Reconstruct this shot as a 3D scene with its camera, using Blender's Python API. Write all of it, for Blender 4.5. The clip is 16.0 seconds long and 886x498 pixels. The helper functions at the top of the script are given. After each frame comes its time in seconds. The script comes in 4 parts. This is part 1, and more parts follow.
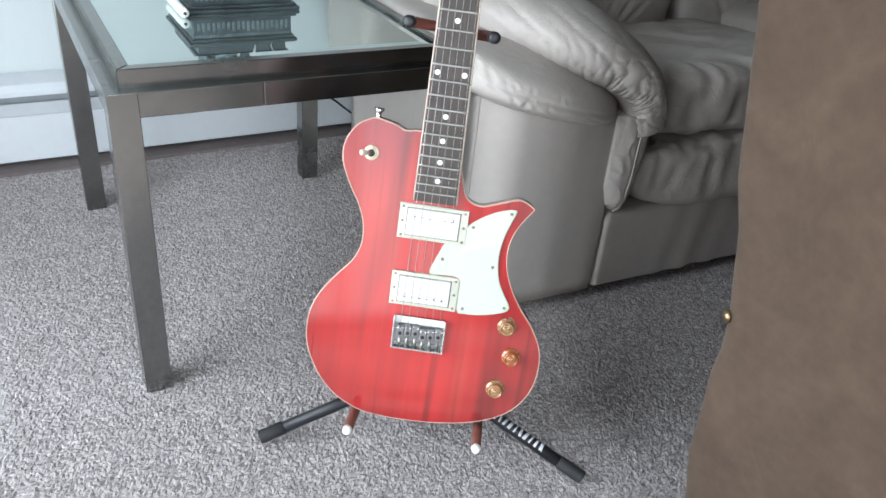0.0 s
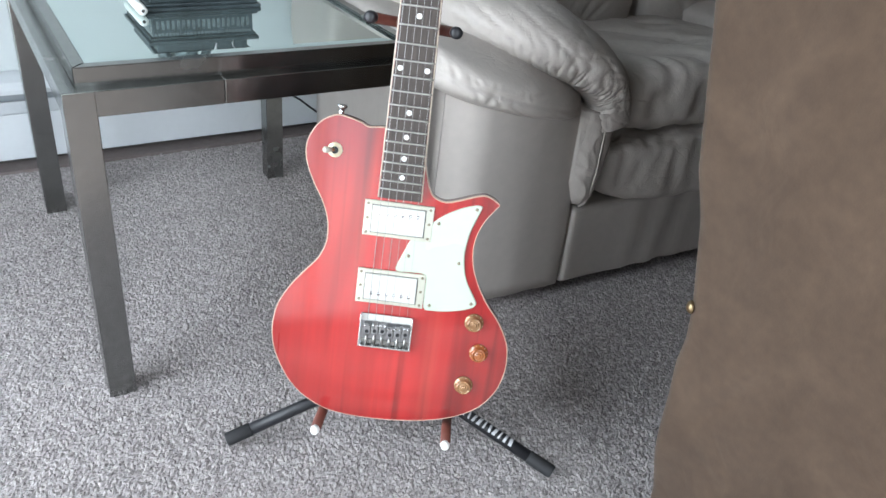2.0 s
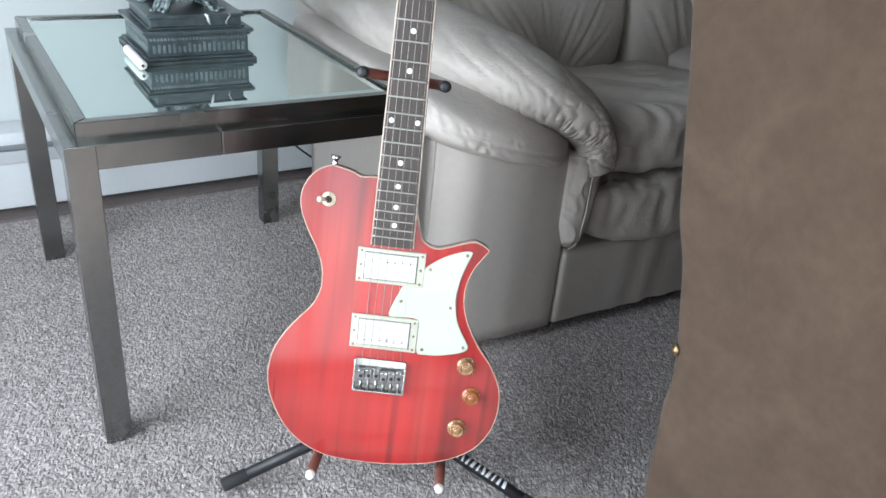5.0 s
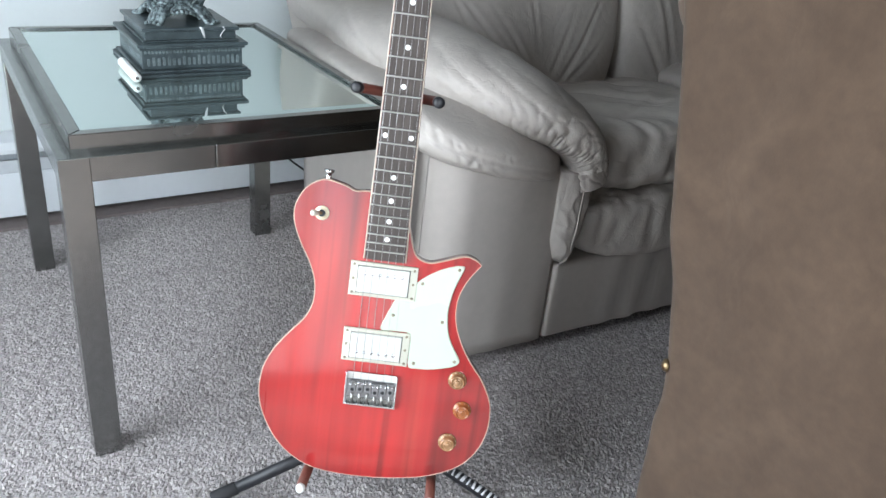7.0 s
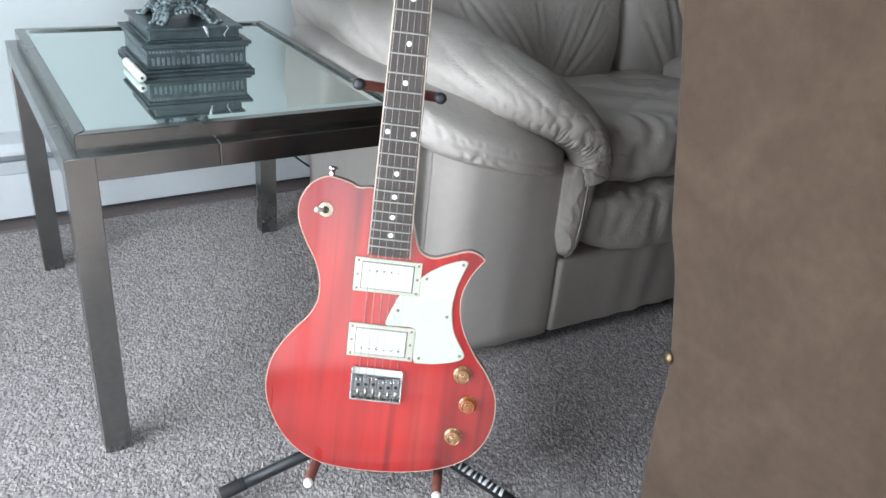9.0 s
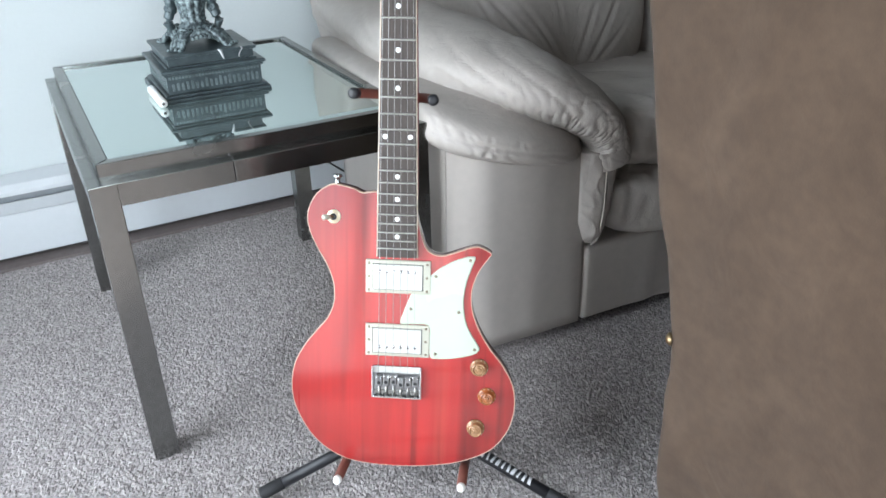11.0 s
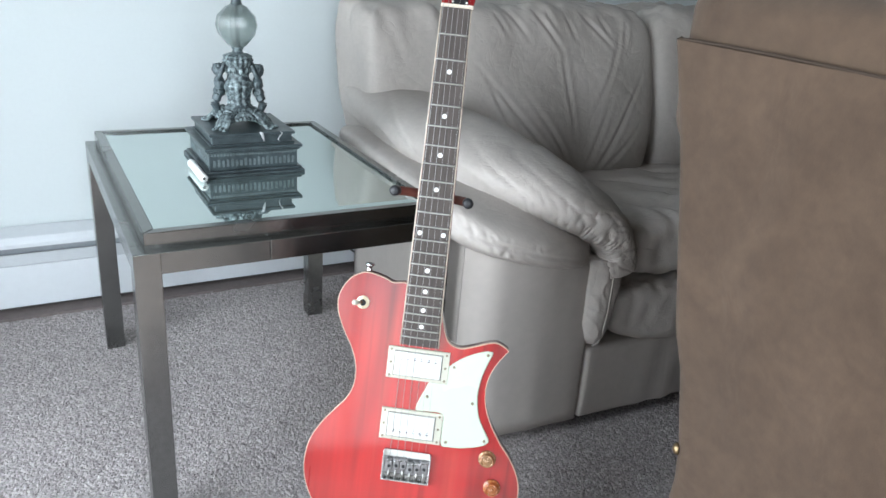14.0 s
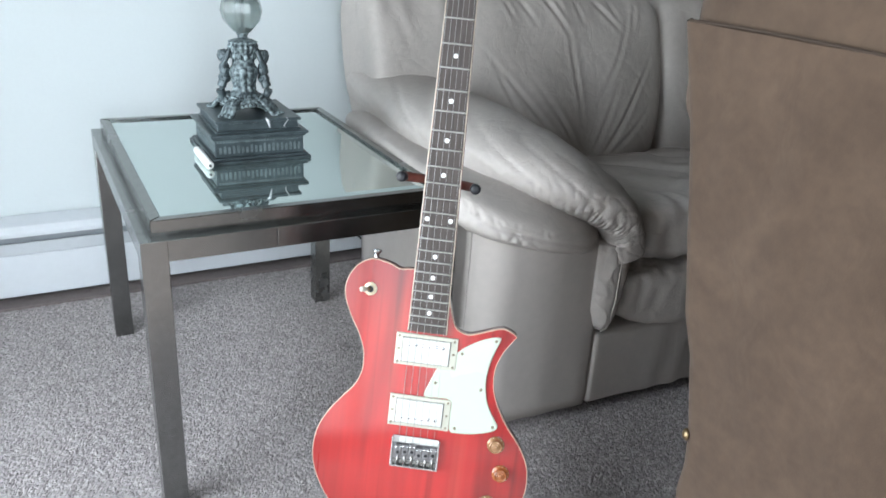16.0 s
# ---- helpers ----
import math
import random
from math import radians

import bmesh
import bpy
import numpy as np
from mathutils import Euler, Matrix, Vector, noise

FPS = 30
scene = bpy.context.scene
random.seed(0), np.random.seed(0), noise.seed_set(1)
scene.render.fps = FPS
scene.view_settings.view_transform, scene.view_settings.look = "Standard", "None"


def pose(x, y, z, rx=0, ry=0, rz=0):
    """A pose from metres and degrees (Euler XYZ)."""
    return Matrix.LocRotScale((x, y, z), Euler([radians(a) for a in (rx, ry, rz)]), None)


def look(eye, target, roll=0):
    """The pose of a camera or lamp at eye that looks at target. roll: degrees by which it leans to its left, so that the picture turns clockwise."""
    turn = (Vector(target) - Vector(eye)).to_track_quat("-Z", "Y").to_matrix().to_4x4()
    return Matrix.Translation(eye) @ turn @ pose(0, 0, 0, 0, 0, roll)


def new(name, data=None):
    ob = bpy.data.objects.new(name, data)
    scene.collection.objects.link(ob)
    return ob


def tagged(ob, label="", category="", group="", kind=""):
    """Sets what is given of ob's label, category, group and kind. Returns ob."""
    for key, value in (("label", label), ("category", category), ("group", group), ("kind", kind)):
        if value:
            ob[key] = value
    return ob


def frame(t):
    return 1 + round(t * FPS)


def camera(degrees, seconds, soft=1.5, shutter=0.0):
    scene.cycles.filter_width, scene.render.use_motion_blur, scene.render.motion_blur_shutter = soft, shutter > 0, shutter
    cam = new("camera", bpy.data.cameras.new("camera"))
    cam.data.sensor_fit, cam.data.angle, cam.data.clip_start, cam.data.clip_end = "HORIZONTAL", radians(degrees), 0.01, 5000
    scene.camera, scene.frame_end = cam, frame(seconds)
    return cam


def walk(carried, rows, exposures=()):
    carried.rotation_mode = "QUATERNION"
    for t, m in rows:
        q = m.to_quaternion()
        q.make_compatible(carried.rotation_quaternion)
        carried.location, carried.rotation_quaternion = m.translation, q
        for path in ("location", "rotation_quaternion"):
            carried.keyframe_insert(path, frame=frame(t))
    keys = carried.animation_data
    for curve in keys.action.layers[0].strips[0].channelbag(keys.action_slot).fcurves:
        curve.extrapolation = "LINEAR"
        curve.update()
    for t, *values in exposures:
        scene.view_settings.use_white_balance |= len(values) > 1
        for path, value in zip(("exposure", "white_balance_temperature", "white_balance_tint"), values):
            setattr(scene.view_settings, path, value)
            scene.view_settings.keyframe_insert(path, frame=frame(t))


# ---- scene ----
cam = camera(59.36, 16.0, shutter=0.5)
PATH = [
    (0, (-0.5432, -0.8901, 0.8329), (0.2711, 0.4287, -0.0825), 5.65),
    (0.5, (-0.5432, -0.8858, 0.8315), (0.2682, 0.4327, -0.0867), 5.95),
    (1, (-0.5391, -0.8860, 0.8305), (0.2786, 0.4297, -0.0862), 5.40),
    (1.5, (-0.5386, -0.8902, 0.8276), (0.3143, 0.4080, -0.0818), 6.17),
    (2, (-0.5371, -0.8929, 0.8281), (0.3356, 0.3919, -0.0816), 6.00),
    (2.5, (-0.5415, -0.8899, 0.8311), (0.3455, 0.3958, -0.0634), 7.25),
    (3, (-0.5432, -0.8936, 0.8296), (0.3331, 0.4063, -0.0550), 6.84),
    (3.5, (-0.5368, -0.8984, 0.8336), (0.3445, 0.4001, -0.0479), 5.17),
    (6, (-0.5455, -0.9130, 0.8536), (0.3585, 0.4137, 0.0395), 5.69),
    (6.5, (-0.5430, -0.9114, 0.8537), (0.3689, 0.4090, 0.0383), 5.65),
    (7, (-0.5478, -0.9115, 0.8542), (0.3739, 0.4088, 0.0498), 6.17),
    (7.5, (-0.5488, -0.9134, 0.8538), (0.3617, 0.4103, 0.0422), 6.08),
    (8, (-0.5490, -0.9118, 0.8549), (0.3560, 0.4154, 0.0428), 5.90),
    (10.3, (-0.4942, -0.9500, 0.8584), (0.3338, 0.4110, 0.0204), 1.42),
    (10.5, (-0.4824, -0.9578, 0.8593), (0.2650, 0.4535, 0.0288), 0.41),
    (11, (-0.4803, -0.9794, 0.8734), (0.2769, 0.4261, 0.0421), -1.59),
    (11.5, (-0.5284, -0.9721, 0.8996), (0.2426, 0.4380, 0.0888), -0.30),
    (12, (-0.5417, -0.9744, 0.9015), (0.2565, 0.4356, 0.1174), 2.83),
    (12.5, (-0.5486, -0.9828, 0.9079), (0.2591, 0.4360, 0.1499), 2.51),
    (13, (-0.5511, -0.9922, 0.9098), (0.2663, 0.4347, 0.1777), 2.86),
    (13.5, (-0.5607, -0.9949, 0.9190), (0.2491, 0.4584, 0.2319), 3.34),
    (14, (-0.5605, -0.9932, 0.9196), (0.2713, 0.4579, 0.2546), 4.15),
    (14.5, (-0.5639, -0.9882, 0.9200), (0.2868, 0.4581, 0.2685), 5.23),
    (15, (-0.5676, -0.9883, 0.9213), (0.2828, 0.4640, 0.2829), 5.52),
    (15.5, (-0.5579, -0.9889, 0.9213), (0.2881, 0.4602, 0.2699), 4.42),
    (16, (-0.5588, -0.9883, 0.9176), (0.2550, 0.4585, 0.2216), 3.66),
]
walk(cam, [(t, look(eye, target, roll)) for t, eye, target, roll in PATH])

# ---- light ----
world = bpy.data.worlds.new("sky")
world.use_nodes = True
scene.world = world
sky = world.node_tree.nodes.new("ShaderNodeTexSky")
sky.sky_type = "NISHITA"
sky.sun_disc = False
sky.sun_elevation = radians(42.5)
sky.sun_rotation = radians(313.9)
world.node_tree.links.new(sky.outputs[0], world.node_tree.nodes["Background"].inputs[0])
world.node_tree.nodes["Background"].inputs[1].default_value = 0.12
scene.view_settings.exposure = 1.04

sun_data = bpy.data.lights.new("sun", "SUN")
sun_data.energy, sun_data.angle, sun_data.color = 5.0, radians(0.5), (1.0, 0.95, 0.88)
sun = new("sun", sun_data)
sun.matrix_world = look((-5.5, 5.3, 7.0), (0, 0, 0))


# Area lamps stand in for daylight at windows out of view.
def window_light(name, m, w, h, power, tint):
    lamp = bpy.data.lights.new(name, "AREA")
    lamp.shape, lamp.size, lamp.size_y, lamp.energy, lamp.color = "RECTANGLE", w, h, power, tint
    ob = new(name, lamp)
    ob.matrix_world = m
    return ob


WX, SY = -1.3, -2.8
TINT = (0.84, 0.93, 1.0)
# west windows, out of view, each lamp tuned separately: from y, to y, sill, head, watts
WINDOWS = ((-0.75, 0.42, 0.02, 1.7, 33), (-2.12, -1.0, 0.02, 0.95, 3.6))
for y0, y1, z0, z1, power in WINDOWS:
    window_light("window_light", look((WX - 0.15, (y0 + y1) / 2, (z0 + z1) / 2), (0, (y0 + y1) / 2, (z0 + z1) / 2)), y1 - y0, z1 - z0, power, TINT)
# the wide south window, unseen and added for fill from behind: from x, to x, sill, head, watts
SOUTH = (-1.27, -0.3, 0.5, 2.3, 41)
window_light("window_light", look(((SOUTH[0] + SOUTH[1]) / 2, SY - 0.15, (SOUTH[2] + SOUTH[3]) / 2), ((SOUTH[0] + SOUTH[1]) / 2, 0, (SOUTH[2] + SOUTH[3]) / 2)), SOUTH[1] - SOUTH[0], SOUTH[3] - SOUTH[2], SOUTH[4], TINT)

# ---- materials ----
def material(name, color, rough=0.6, metal=0.0, spread=0.12, grain=40.0, blotch=4.0, bump=0.1, coat=0.0, alpha=None, trans=0.0, ior=1.45, stretch=(1, 1, 1), rough_spread=0.08, coat_rough=0.04, streak=False):
    m = bpy.data.materials.new(name)
    m.use_nodes = True
    n, l = m.node_tree.nodes, m.node_tree.links
    b = n["Principled BSDF"]
    b.inputs["Roughness"].default_value, b.inputs["Metallic"].default_value = rough, metal
    b.inputs["Coat Weight"].default_value, b.inputs["Coat Roughness"].default_value = coat, coat_rough
    b.inputs["Transmission Weight"].default_value, b.inputs["IOR"].default_value = trans, ior
    tc = n.new("ShaderNodeTexCoord")
    mp = n.new("ShaderNodeMapping")
    mp.inputs["Scale"].default_value = stretch
    l.new(tc.outputs["Object"], mp.inputs[0])
    fine, wide = n.new("ShaderNodeTexNoise"), n.new("ShaderNodeTexNoise")
    for t, s, d in ((fine, grain, 6), (wide, blotch, 3)):
        t.inputs["Scale"].default_value, t.inputs["Detail"].default_value = s, d
        l.new(mp.outputs[0], t.inputs["Vector"])
    mix = n.new("ShaderNodeMath")
    mix.operation = "ADD"
    l.new(fine.outputs[0], mix.inputs[0])
    l.new(wide.outputs[0], mix.inputs[1])
    ramp = n.new("ShaderNodeMapRange")
    ramp.inputs[1].default_value, ramp.inputs[2].default_value = 0.6, 1.4
    ramp.inputs[3].default_value, ramp.inputs[4].default_value = 1 - spread, 1 + spread
    l.new(mix.outputs[0], ramp.inputs[0])
    tint = n.new("ShaderNodeMix")
    tint.data_type, tint.blend_type = "RGBA", "MULTIPLY"
    tint.inputs[0].default_value = 1.0
    tint.inputs[6].default_value = (*color, 1)
    l.new(ramp.outputs[0], tint.inputs[7])
    out = tint.outputs[2]
    if streak:
        # figured grain under the lacquer: broad dark bands, thin dark lines and pale strips, all along the neck's line
        for scale, lo, hi, dark, warp in (((15, 1.0, 1), 0.56, 0.68, (0.66, 0.56, 0.6, 1), 0.5), ((55, 1.5, 1), 0.55, 0.7, (0.62, 0.5, 0.5, 1), 0.25), ((24, 0.8, 3), 0.56, 0.72, (1.12, 2.6, 2.0, 1), 0.4)):
            sn, sr, sm, sv = n.new("ShaderNodeTexNoise"), n.new("ShaderNodeMapRange"), n.new("ShaderNodeMix"), n.new("ShaderNodeMapping")
            sv.inputs["Scale"].default_value = scale
            sv.inputs["Rotation"].default_value = (0, 0, radians(4))
            l.new(tc.outputs["Object"], sv.inputs[0])
            l.new(sv.outputs[0], sn.inputs["Vector"])
            sn.inputs["Scale"].default_value, sn.inputs["Detail"].default_value, sn.inputs["Distortion"].default_value = 1.0, 2, warp
            sr.inputs[1].default_value, sr.inputs[2].default_value = lo, hi
            l.new(sn.outputs[0], sr.inputs[0])
            sm.data_type, sm.blend_type = "RGBA", "MULTIPLY"
            l.new(sr.outputs[0], sm.inputs[0])
            l.new(out, sm.inputs[6])
            sm.inputs[7].default_value = dark
            out = sm.outputs[2]
    l.new(out, b.inputs["Base Color"])
    rr = n.new("ShaderNodeMapRange")
    rr.inputs[3].default_value, rr.inputs[4].default_value = max(rough - rough_spread, 0.02), min(rough + rough_spread, 1)
    l.new(wide.outputs[0], rr.inputs[0])
    l.new(rr.outputs[0], b.inputs["Roughness"])
    if bump:
        bp = n.new("ShaderNodeBump")
        bp.inputs["Strength"].default_value, bp.inputs["Distance"].default_value = bump, 0.002
        l.new(fine.outputs[0], bp.inputs["Height"])
        l.new(bp.outputs[0], b.inputs["Normal"])
    return m


def leather(name, color, crease=1.0):
    """Soft leather: broad tone drift, fine grain, and creased relief at two sizes."""
    m = material(name, color, 0.5, spread=0.08, grain=60, blotch=4, bump=0)
    n, l = m.node_tree.nodes, m.node_tree.links
    b, tc = n["Principled BSDF"], n.new("ShaderNodeTexCoord")
    last = None
    for scale, warp, dist, ridged in ((6, 1.0, 0.0035, True), (22, 0.9, 0.0018 * crease, True), (48, 0.6, 0.0008 * crease, True), (420, 0.0, 0.0004, False)):
        t = n.new("ShaderNodeTexNoise")
        t.inputs["Scale"].default_value, t.inputs["Detail"].default_value, t.inputs["Distortion"].default_value = scale, 2, warp
        l.new(tc.outputs["Object"], t.inputs["Vector"])
        out = t.outputs[0]
        if ridged:
            sub, ab, pw = n.new("ShaderNodeMath"), n.new("ShaderNodeMath"), n.new("ShaderNodeMath")
            sub.operation, ab.operation, pw.operation = "SUBTRACT", "ABSOLUTE", "POWER"
            sub.inputs[1].default_value, pw.inputs[1].default_value = 0.5, 0.6
            l.new(out, sub.inputs[0])
            l.new(sub.outputs[0], ab.inputs[0])
            l.new(ab.outputs[0], pw.inputs[0])
            out = pw.outputs[0]
        bp = n.new("ShaderNodeBump")
        bp.inputs["Strength"].default_value, bp.inputs["Distance"].default_value = 0.55, dist
        l.new(out, bp.inputs["Height"])
        if last:
            l.new(last.outputs[0], bp.inputs["Normal"])
        last = bp
    l.new(last.outputs[0], b.inputs["Normal"])
    return m


def mottle(m, light, dark, scale, lo, hi, warp=1.2, detail=4.0, raised=0.0):
    """Gives a material's base colour two tones in cloudy patches; raised paints highlights, the light tone, on proud
    edges.
    """
    n, l = m.node_tree.nodes, m.node_tree.links
    tc, t, r, c = n.new("ShaderNodeTexCoord"), n.new("ShaderNodeTexNoise"), n.new("ShaderNodeMapRange"), n.new("ShaderNodeMix")
    t.inputs["Scale"].default_value, t.inputs["Detail"].default_value, t.inputs["Distortion"].default_value = scale, detail, warp
    r.inputs[1].default_value, r.inputs[2].default_value = lo, hi
    c.data_type = "RGBA"
    c.inputs[6].default_value, c.inputs[7].default_value = (*dark, 1), (*light, 1)
    l.new(tc.outputs["Object"], t.inputs["Vector"])
    out = t.outputs[0]
    if raised:
        g, k, s = n.new("ShaderNodeNewGeometry"), n.new("ShaderNodeMath"), n.new("ShaderNodeMath")
        k.operation, s.operation = "MULTIPLY_ADD", "ADD"
        k.inputs[1].default_value, k.inputs[2].default_value = raised, -0.5 * raised
        l.new(g.outputs["Pointiness"], k.inputs[0])
        l.new(out, s.inputs[0])
        l.new(k.outputs[0], s.inputs[1])
        out = s.outputs[0]
    l.new(out, r.inputs[0])
    l.new(r.outputs[0], c.inputs[0])
    tint = [x for x in n if x.bl_idname == "ShaderNodeMix" and x.blend_type == "MULTIPLY"][0]
    l.new(c.outputs[2], tint.inputs[6])
    return m


def suede(name, light, dark):
    """Napped cloth: brushed patches that lean one way, a faint dust of fibre, matt."""
    m = mottle(material(name, light, 0.95, spread=0.17, grain=70, blotch=5, bump=0), light, dark, 11, 0.3, 0.7, 0.6, 7.0)
    n, l = m.node_tree.nodes, m.node_tree.links
    b, tc = n["Principled BSDF"], n.new("ShaderNodeTexCoord")
    b.inputs["Sheen Weight"].default_value, b.inputs["Sheen Roughness"].default_value = 0.1, 0.6
    b.inputs["Specular IOR Level"].default_value = 0.15
    t, w, bp, bq = n.new("ShaderNodeTexNoise"), n.new("ShaderNodeTexNoise"), n.new("ShaderNodeBump"), n.new("ShaderNodeBump")
    t.inputs["Scale"].default_value, w.inputs["Scale"].default_value, w.inputs["Distortion"].default_value = 500, 16, 1.5
    for q, d, s in ((bp, 0.0005, t), (bq, 0.004, w)):
        q.inputs["Strength"].default_value, q.inputs["Distance"].default_value = 0.5, d
        l.new(tc.outputs["Object"], s.inputs["Vector"])
        l.new(s.outputs[0], q.inputs["Height"])
    l.new(bq.outputs[0], bp.inputs["Normal"])
    l.new(bp.outputs[0], b.inputs["Normal"])
    return m


M_CARPET = material("carpet", (0.335, 0.308, 0.304), 0.95, spread=0.6, grain=380, blotch=130, bump=0.2)
# Unseen walls and ceiling, coloured extra dark to hold bounced light down.
M_LOW_BOUNCE = material("low_bounce_dark", (0.09, 0.082, 0.07), 0.85, spread=0.05, grain=80, blotch=1.5, bump=0.05)
M_WALL = material("wall_paint", (0.59, 0.633, 0.642), 0.85, spread=0.02, grain=120, blotch=1.5, bump=0.05)
M_HEATER = material("heater_enamel", (0.61, 0.635, 0.66), 0.45, spread=0.03, grain=60, bump=0.02)
M_HEATER_GREY = material("heater_damper", (0.42, 0.44, 0.46), 0.45, spread=0.05, grain=60, bump=0.02)
M_DARK_GAP = material("dark_gap", (0.07, 0.065, 0.06), 0.8)
M_STRIP = material("floor_strip", (0.15, 0.125, 0.12), 0.8, spread=0.15, grain=80, blotch=6, bump=0.1)
M_FINS = material("heater_fins", (0.27, 0.29, 0.31), 0.5)
M_STEEL = material("brushed_steel", (0.26, 0.264, 0.257), 0.24, metal=1.0, spread=0.16, grain=90, blotch=11, bump=0.04, rough_spread=0.1)
M_GLASS = material("table_glass", (0.62, 0.71, 0.69), 0.03, metal=0.92, spread=0.02, grain=5, bump=0, rough_spread=0.01)
M_CRYSTAL = material("smoky_glass", (0.33, 0.385, 0.375), 0.2, spread=0.1, bump=0.05, trans=0.7, rough_spread=0.04)
M_LEATHER = leather("beige_leather", (0.43, 0.389, 0.358))
M_LEATHER_CREASED = leather("gathered_leather", (0.43, 0.389, 0.358), 1.25)
M_LEATHER_FLAT = material("taut_leather", (0.43, 0.389, 0.358), 0.37, spread=0.06, grain=60, blotch=4, bump=0.12)
M_SUEDE = suede("brown_suede", (0.08, 0.053, 0.036), (0.056, 0.0365, 0.0248))
M_SUEDE_DARK = material("suede_seam", (0.04, 0.026, 0.018), 0.9, spread=0.1)
M_RED = material("cherry_lacquer", (0.39, 0.0125, 0.0125), 0.3, spread=0.22, grain=4, blotch=2.2, bump=0, coat=1.0, stretch=(18, 0.9, 1), coat_rough=0.09, streak=True)
M_DARK_CHERRY = material("dark_cherry", (0.1, 0.018, 0.016), 0.3, spread=0.3, grain=4, blotch=2.2, bump=0, coat=1.0, stretch=(18, 0.9, 1))
M_CREAM = material("cream_plastic", (0.52, 0.51, 0.43), 0.3, spread=0.03, bump=0.02)
M_MINT = material("mint_plastic", (0.5, 0.55, 0.455), 0.28, spread=0.02, bump=0)
M_BINDING = material("aged_binding", (0.62, 0.53, 0.44), 0.35, spread=0.06, bump=0)
M_EDGE = material("tinted_binding", (0.5, 0.34, 0.27), 0.35, spread=0.08, bump=0)
M_PEARL = material("pearl_dot", (0.85, 0.85, 0.82), 0.3, spread=0.02, bump=0)
M_COVER = material("nickel_cover", (0.6, 0.6, 0.57), 0.38, metal=0.15, spread=0.03, bump=0)
M_ROSEWOOD = material("rosewood", (0.055, 0.042, 0.037), 0.6, spread=0.45, grain=60, blotch=14, bump=0.12, stretch=(16, 1, 1))
M_CHROME = material("chrome", (0.72, 0.73, 0.74), 0.16, metal=1.0, spread=0.05, bump=0)
M_FRET = material("worn_fret", (0.5, 0.49, 0.46), 0.42, metal=1.0, spread=0.1, bump=0)
M_SADDLE = material("worn_saddle", (0.3, 0.3, 0.31), 0.28, metal=1.0, spread=0.15, bump=0)
M_STRING = material("steel_string", (0.36, 0.35, 0.34), 0.35, metal=1.0, spread=0.1, bump=0)
M_BLACK = material("black_plastic", (0.014, 0.014, 0.017), 0.4, spread=0.15, bump=0.04)
M_RUBBER = material("black_rubber", (0.02, 0.02, 0.022), 0.7, spread=0.15, bump=0.1)
M_GOLD = material("gold_knob", (0.36, 0.195, 0.095), 0.22, metal=0.3, spread=0.2, bump=0, coat=0.8)
M_AMBER = material("amber_knob", (0.32, 0.1, 0.03), 0.2, spread=0.2, bump=0, coat=1.0)
M_BRONZE = material("dark_bronze", (0.062, 0.08, 0.087), 0.33, metal=0.3, spread=0.5, grain=60, blotch=14, bump=0.3)
# Verdigris patches, plus highlights coloured onto the casting's proud edges.
M_BRONZE_LIGHT = mottle(material("verdigris_bronze", (0.1, 0.12, 0.13), 0.45, metal=0.2, spread=0.3, grain=90, blotch=40, bump=0.4), (0.25, 0.31, 0.32), (0.042, 0.054, 0.06), 150, 0.42, 0.7, 0.5, 4.0, 3.0)
M_FRIEZE = material("rubbed_bronze", (0.14, 0.172, 0.18), 0.36, metal=0.3, spread=0.5, grain=120, blotch=40, bump=0.3)
M_WASHER = material("pale_gold_washer", (0.75, 0.66, 0.48), 0.3, metal=0.3, spread=0.1, bump=0)
M_WHITE = material("white_plastic", (0.8, 0.8, 0.78), 0.35, spread=0.03, bump=0)
M_PRINT = material("pale_print", (0.5, 0.5, 0.52), 0.5, spread=0.2, bump=0)
M_TUBE = material("oxblood_foam", (0.14, 0.045, 0.032), 0.55, spread=0.2, bump=0.15)
M_SCREW = material("dull_screw", (0.28, 0.24, 0.18), 0.45, metal=0.8, spread=0.15, bump=0)
M_TACK = material("tarnished_brass", (0.26, 0.19, 0.11), 0.35, metal=1.0, spread=0.15, bump=0)
M_BRASS = material("antique_brass", (0.5, 0.38, 0.2), 0.32, metal=1.0, spread=0.12, bump=0)

M_CARPET.node_tree.nodes["Principled BSDF"].inputs["Specular IOR Level"].default_value = 0.1
def deepen_rim(m, centre, reach, start, tone):
    """Deepens a material's colour towards the rim of the body."""
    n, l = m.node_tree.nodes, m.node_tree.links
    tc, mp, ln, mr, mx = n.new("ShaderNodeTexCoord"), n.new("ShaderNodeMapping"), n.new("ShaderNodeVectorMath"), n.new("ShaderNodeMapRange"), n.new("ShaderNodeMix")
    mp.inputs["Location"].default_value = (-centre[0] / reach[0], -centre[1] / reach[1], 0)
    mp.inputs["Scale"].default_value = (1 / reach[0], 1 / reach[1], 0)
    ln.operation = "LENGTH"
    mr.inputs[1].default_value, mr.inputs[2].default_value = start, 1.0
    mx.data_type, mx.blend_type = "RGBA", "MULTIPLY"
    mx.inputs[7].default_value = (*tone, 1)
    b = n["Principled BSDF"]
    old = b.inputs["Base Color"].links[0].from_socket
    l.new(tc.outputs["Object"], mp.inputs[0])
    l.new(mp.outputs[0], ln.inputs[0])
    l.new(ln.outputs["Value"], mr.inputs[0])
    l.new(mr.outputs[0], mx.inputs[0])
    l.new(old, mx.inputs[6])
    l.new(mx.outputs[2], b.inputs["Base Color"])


deepen_rim(M_RED, (0.0, 0.04), (0.18, 0.24), 0.6, (0.62, 0.45, 0.5))
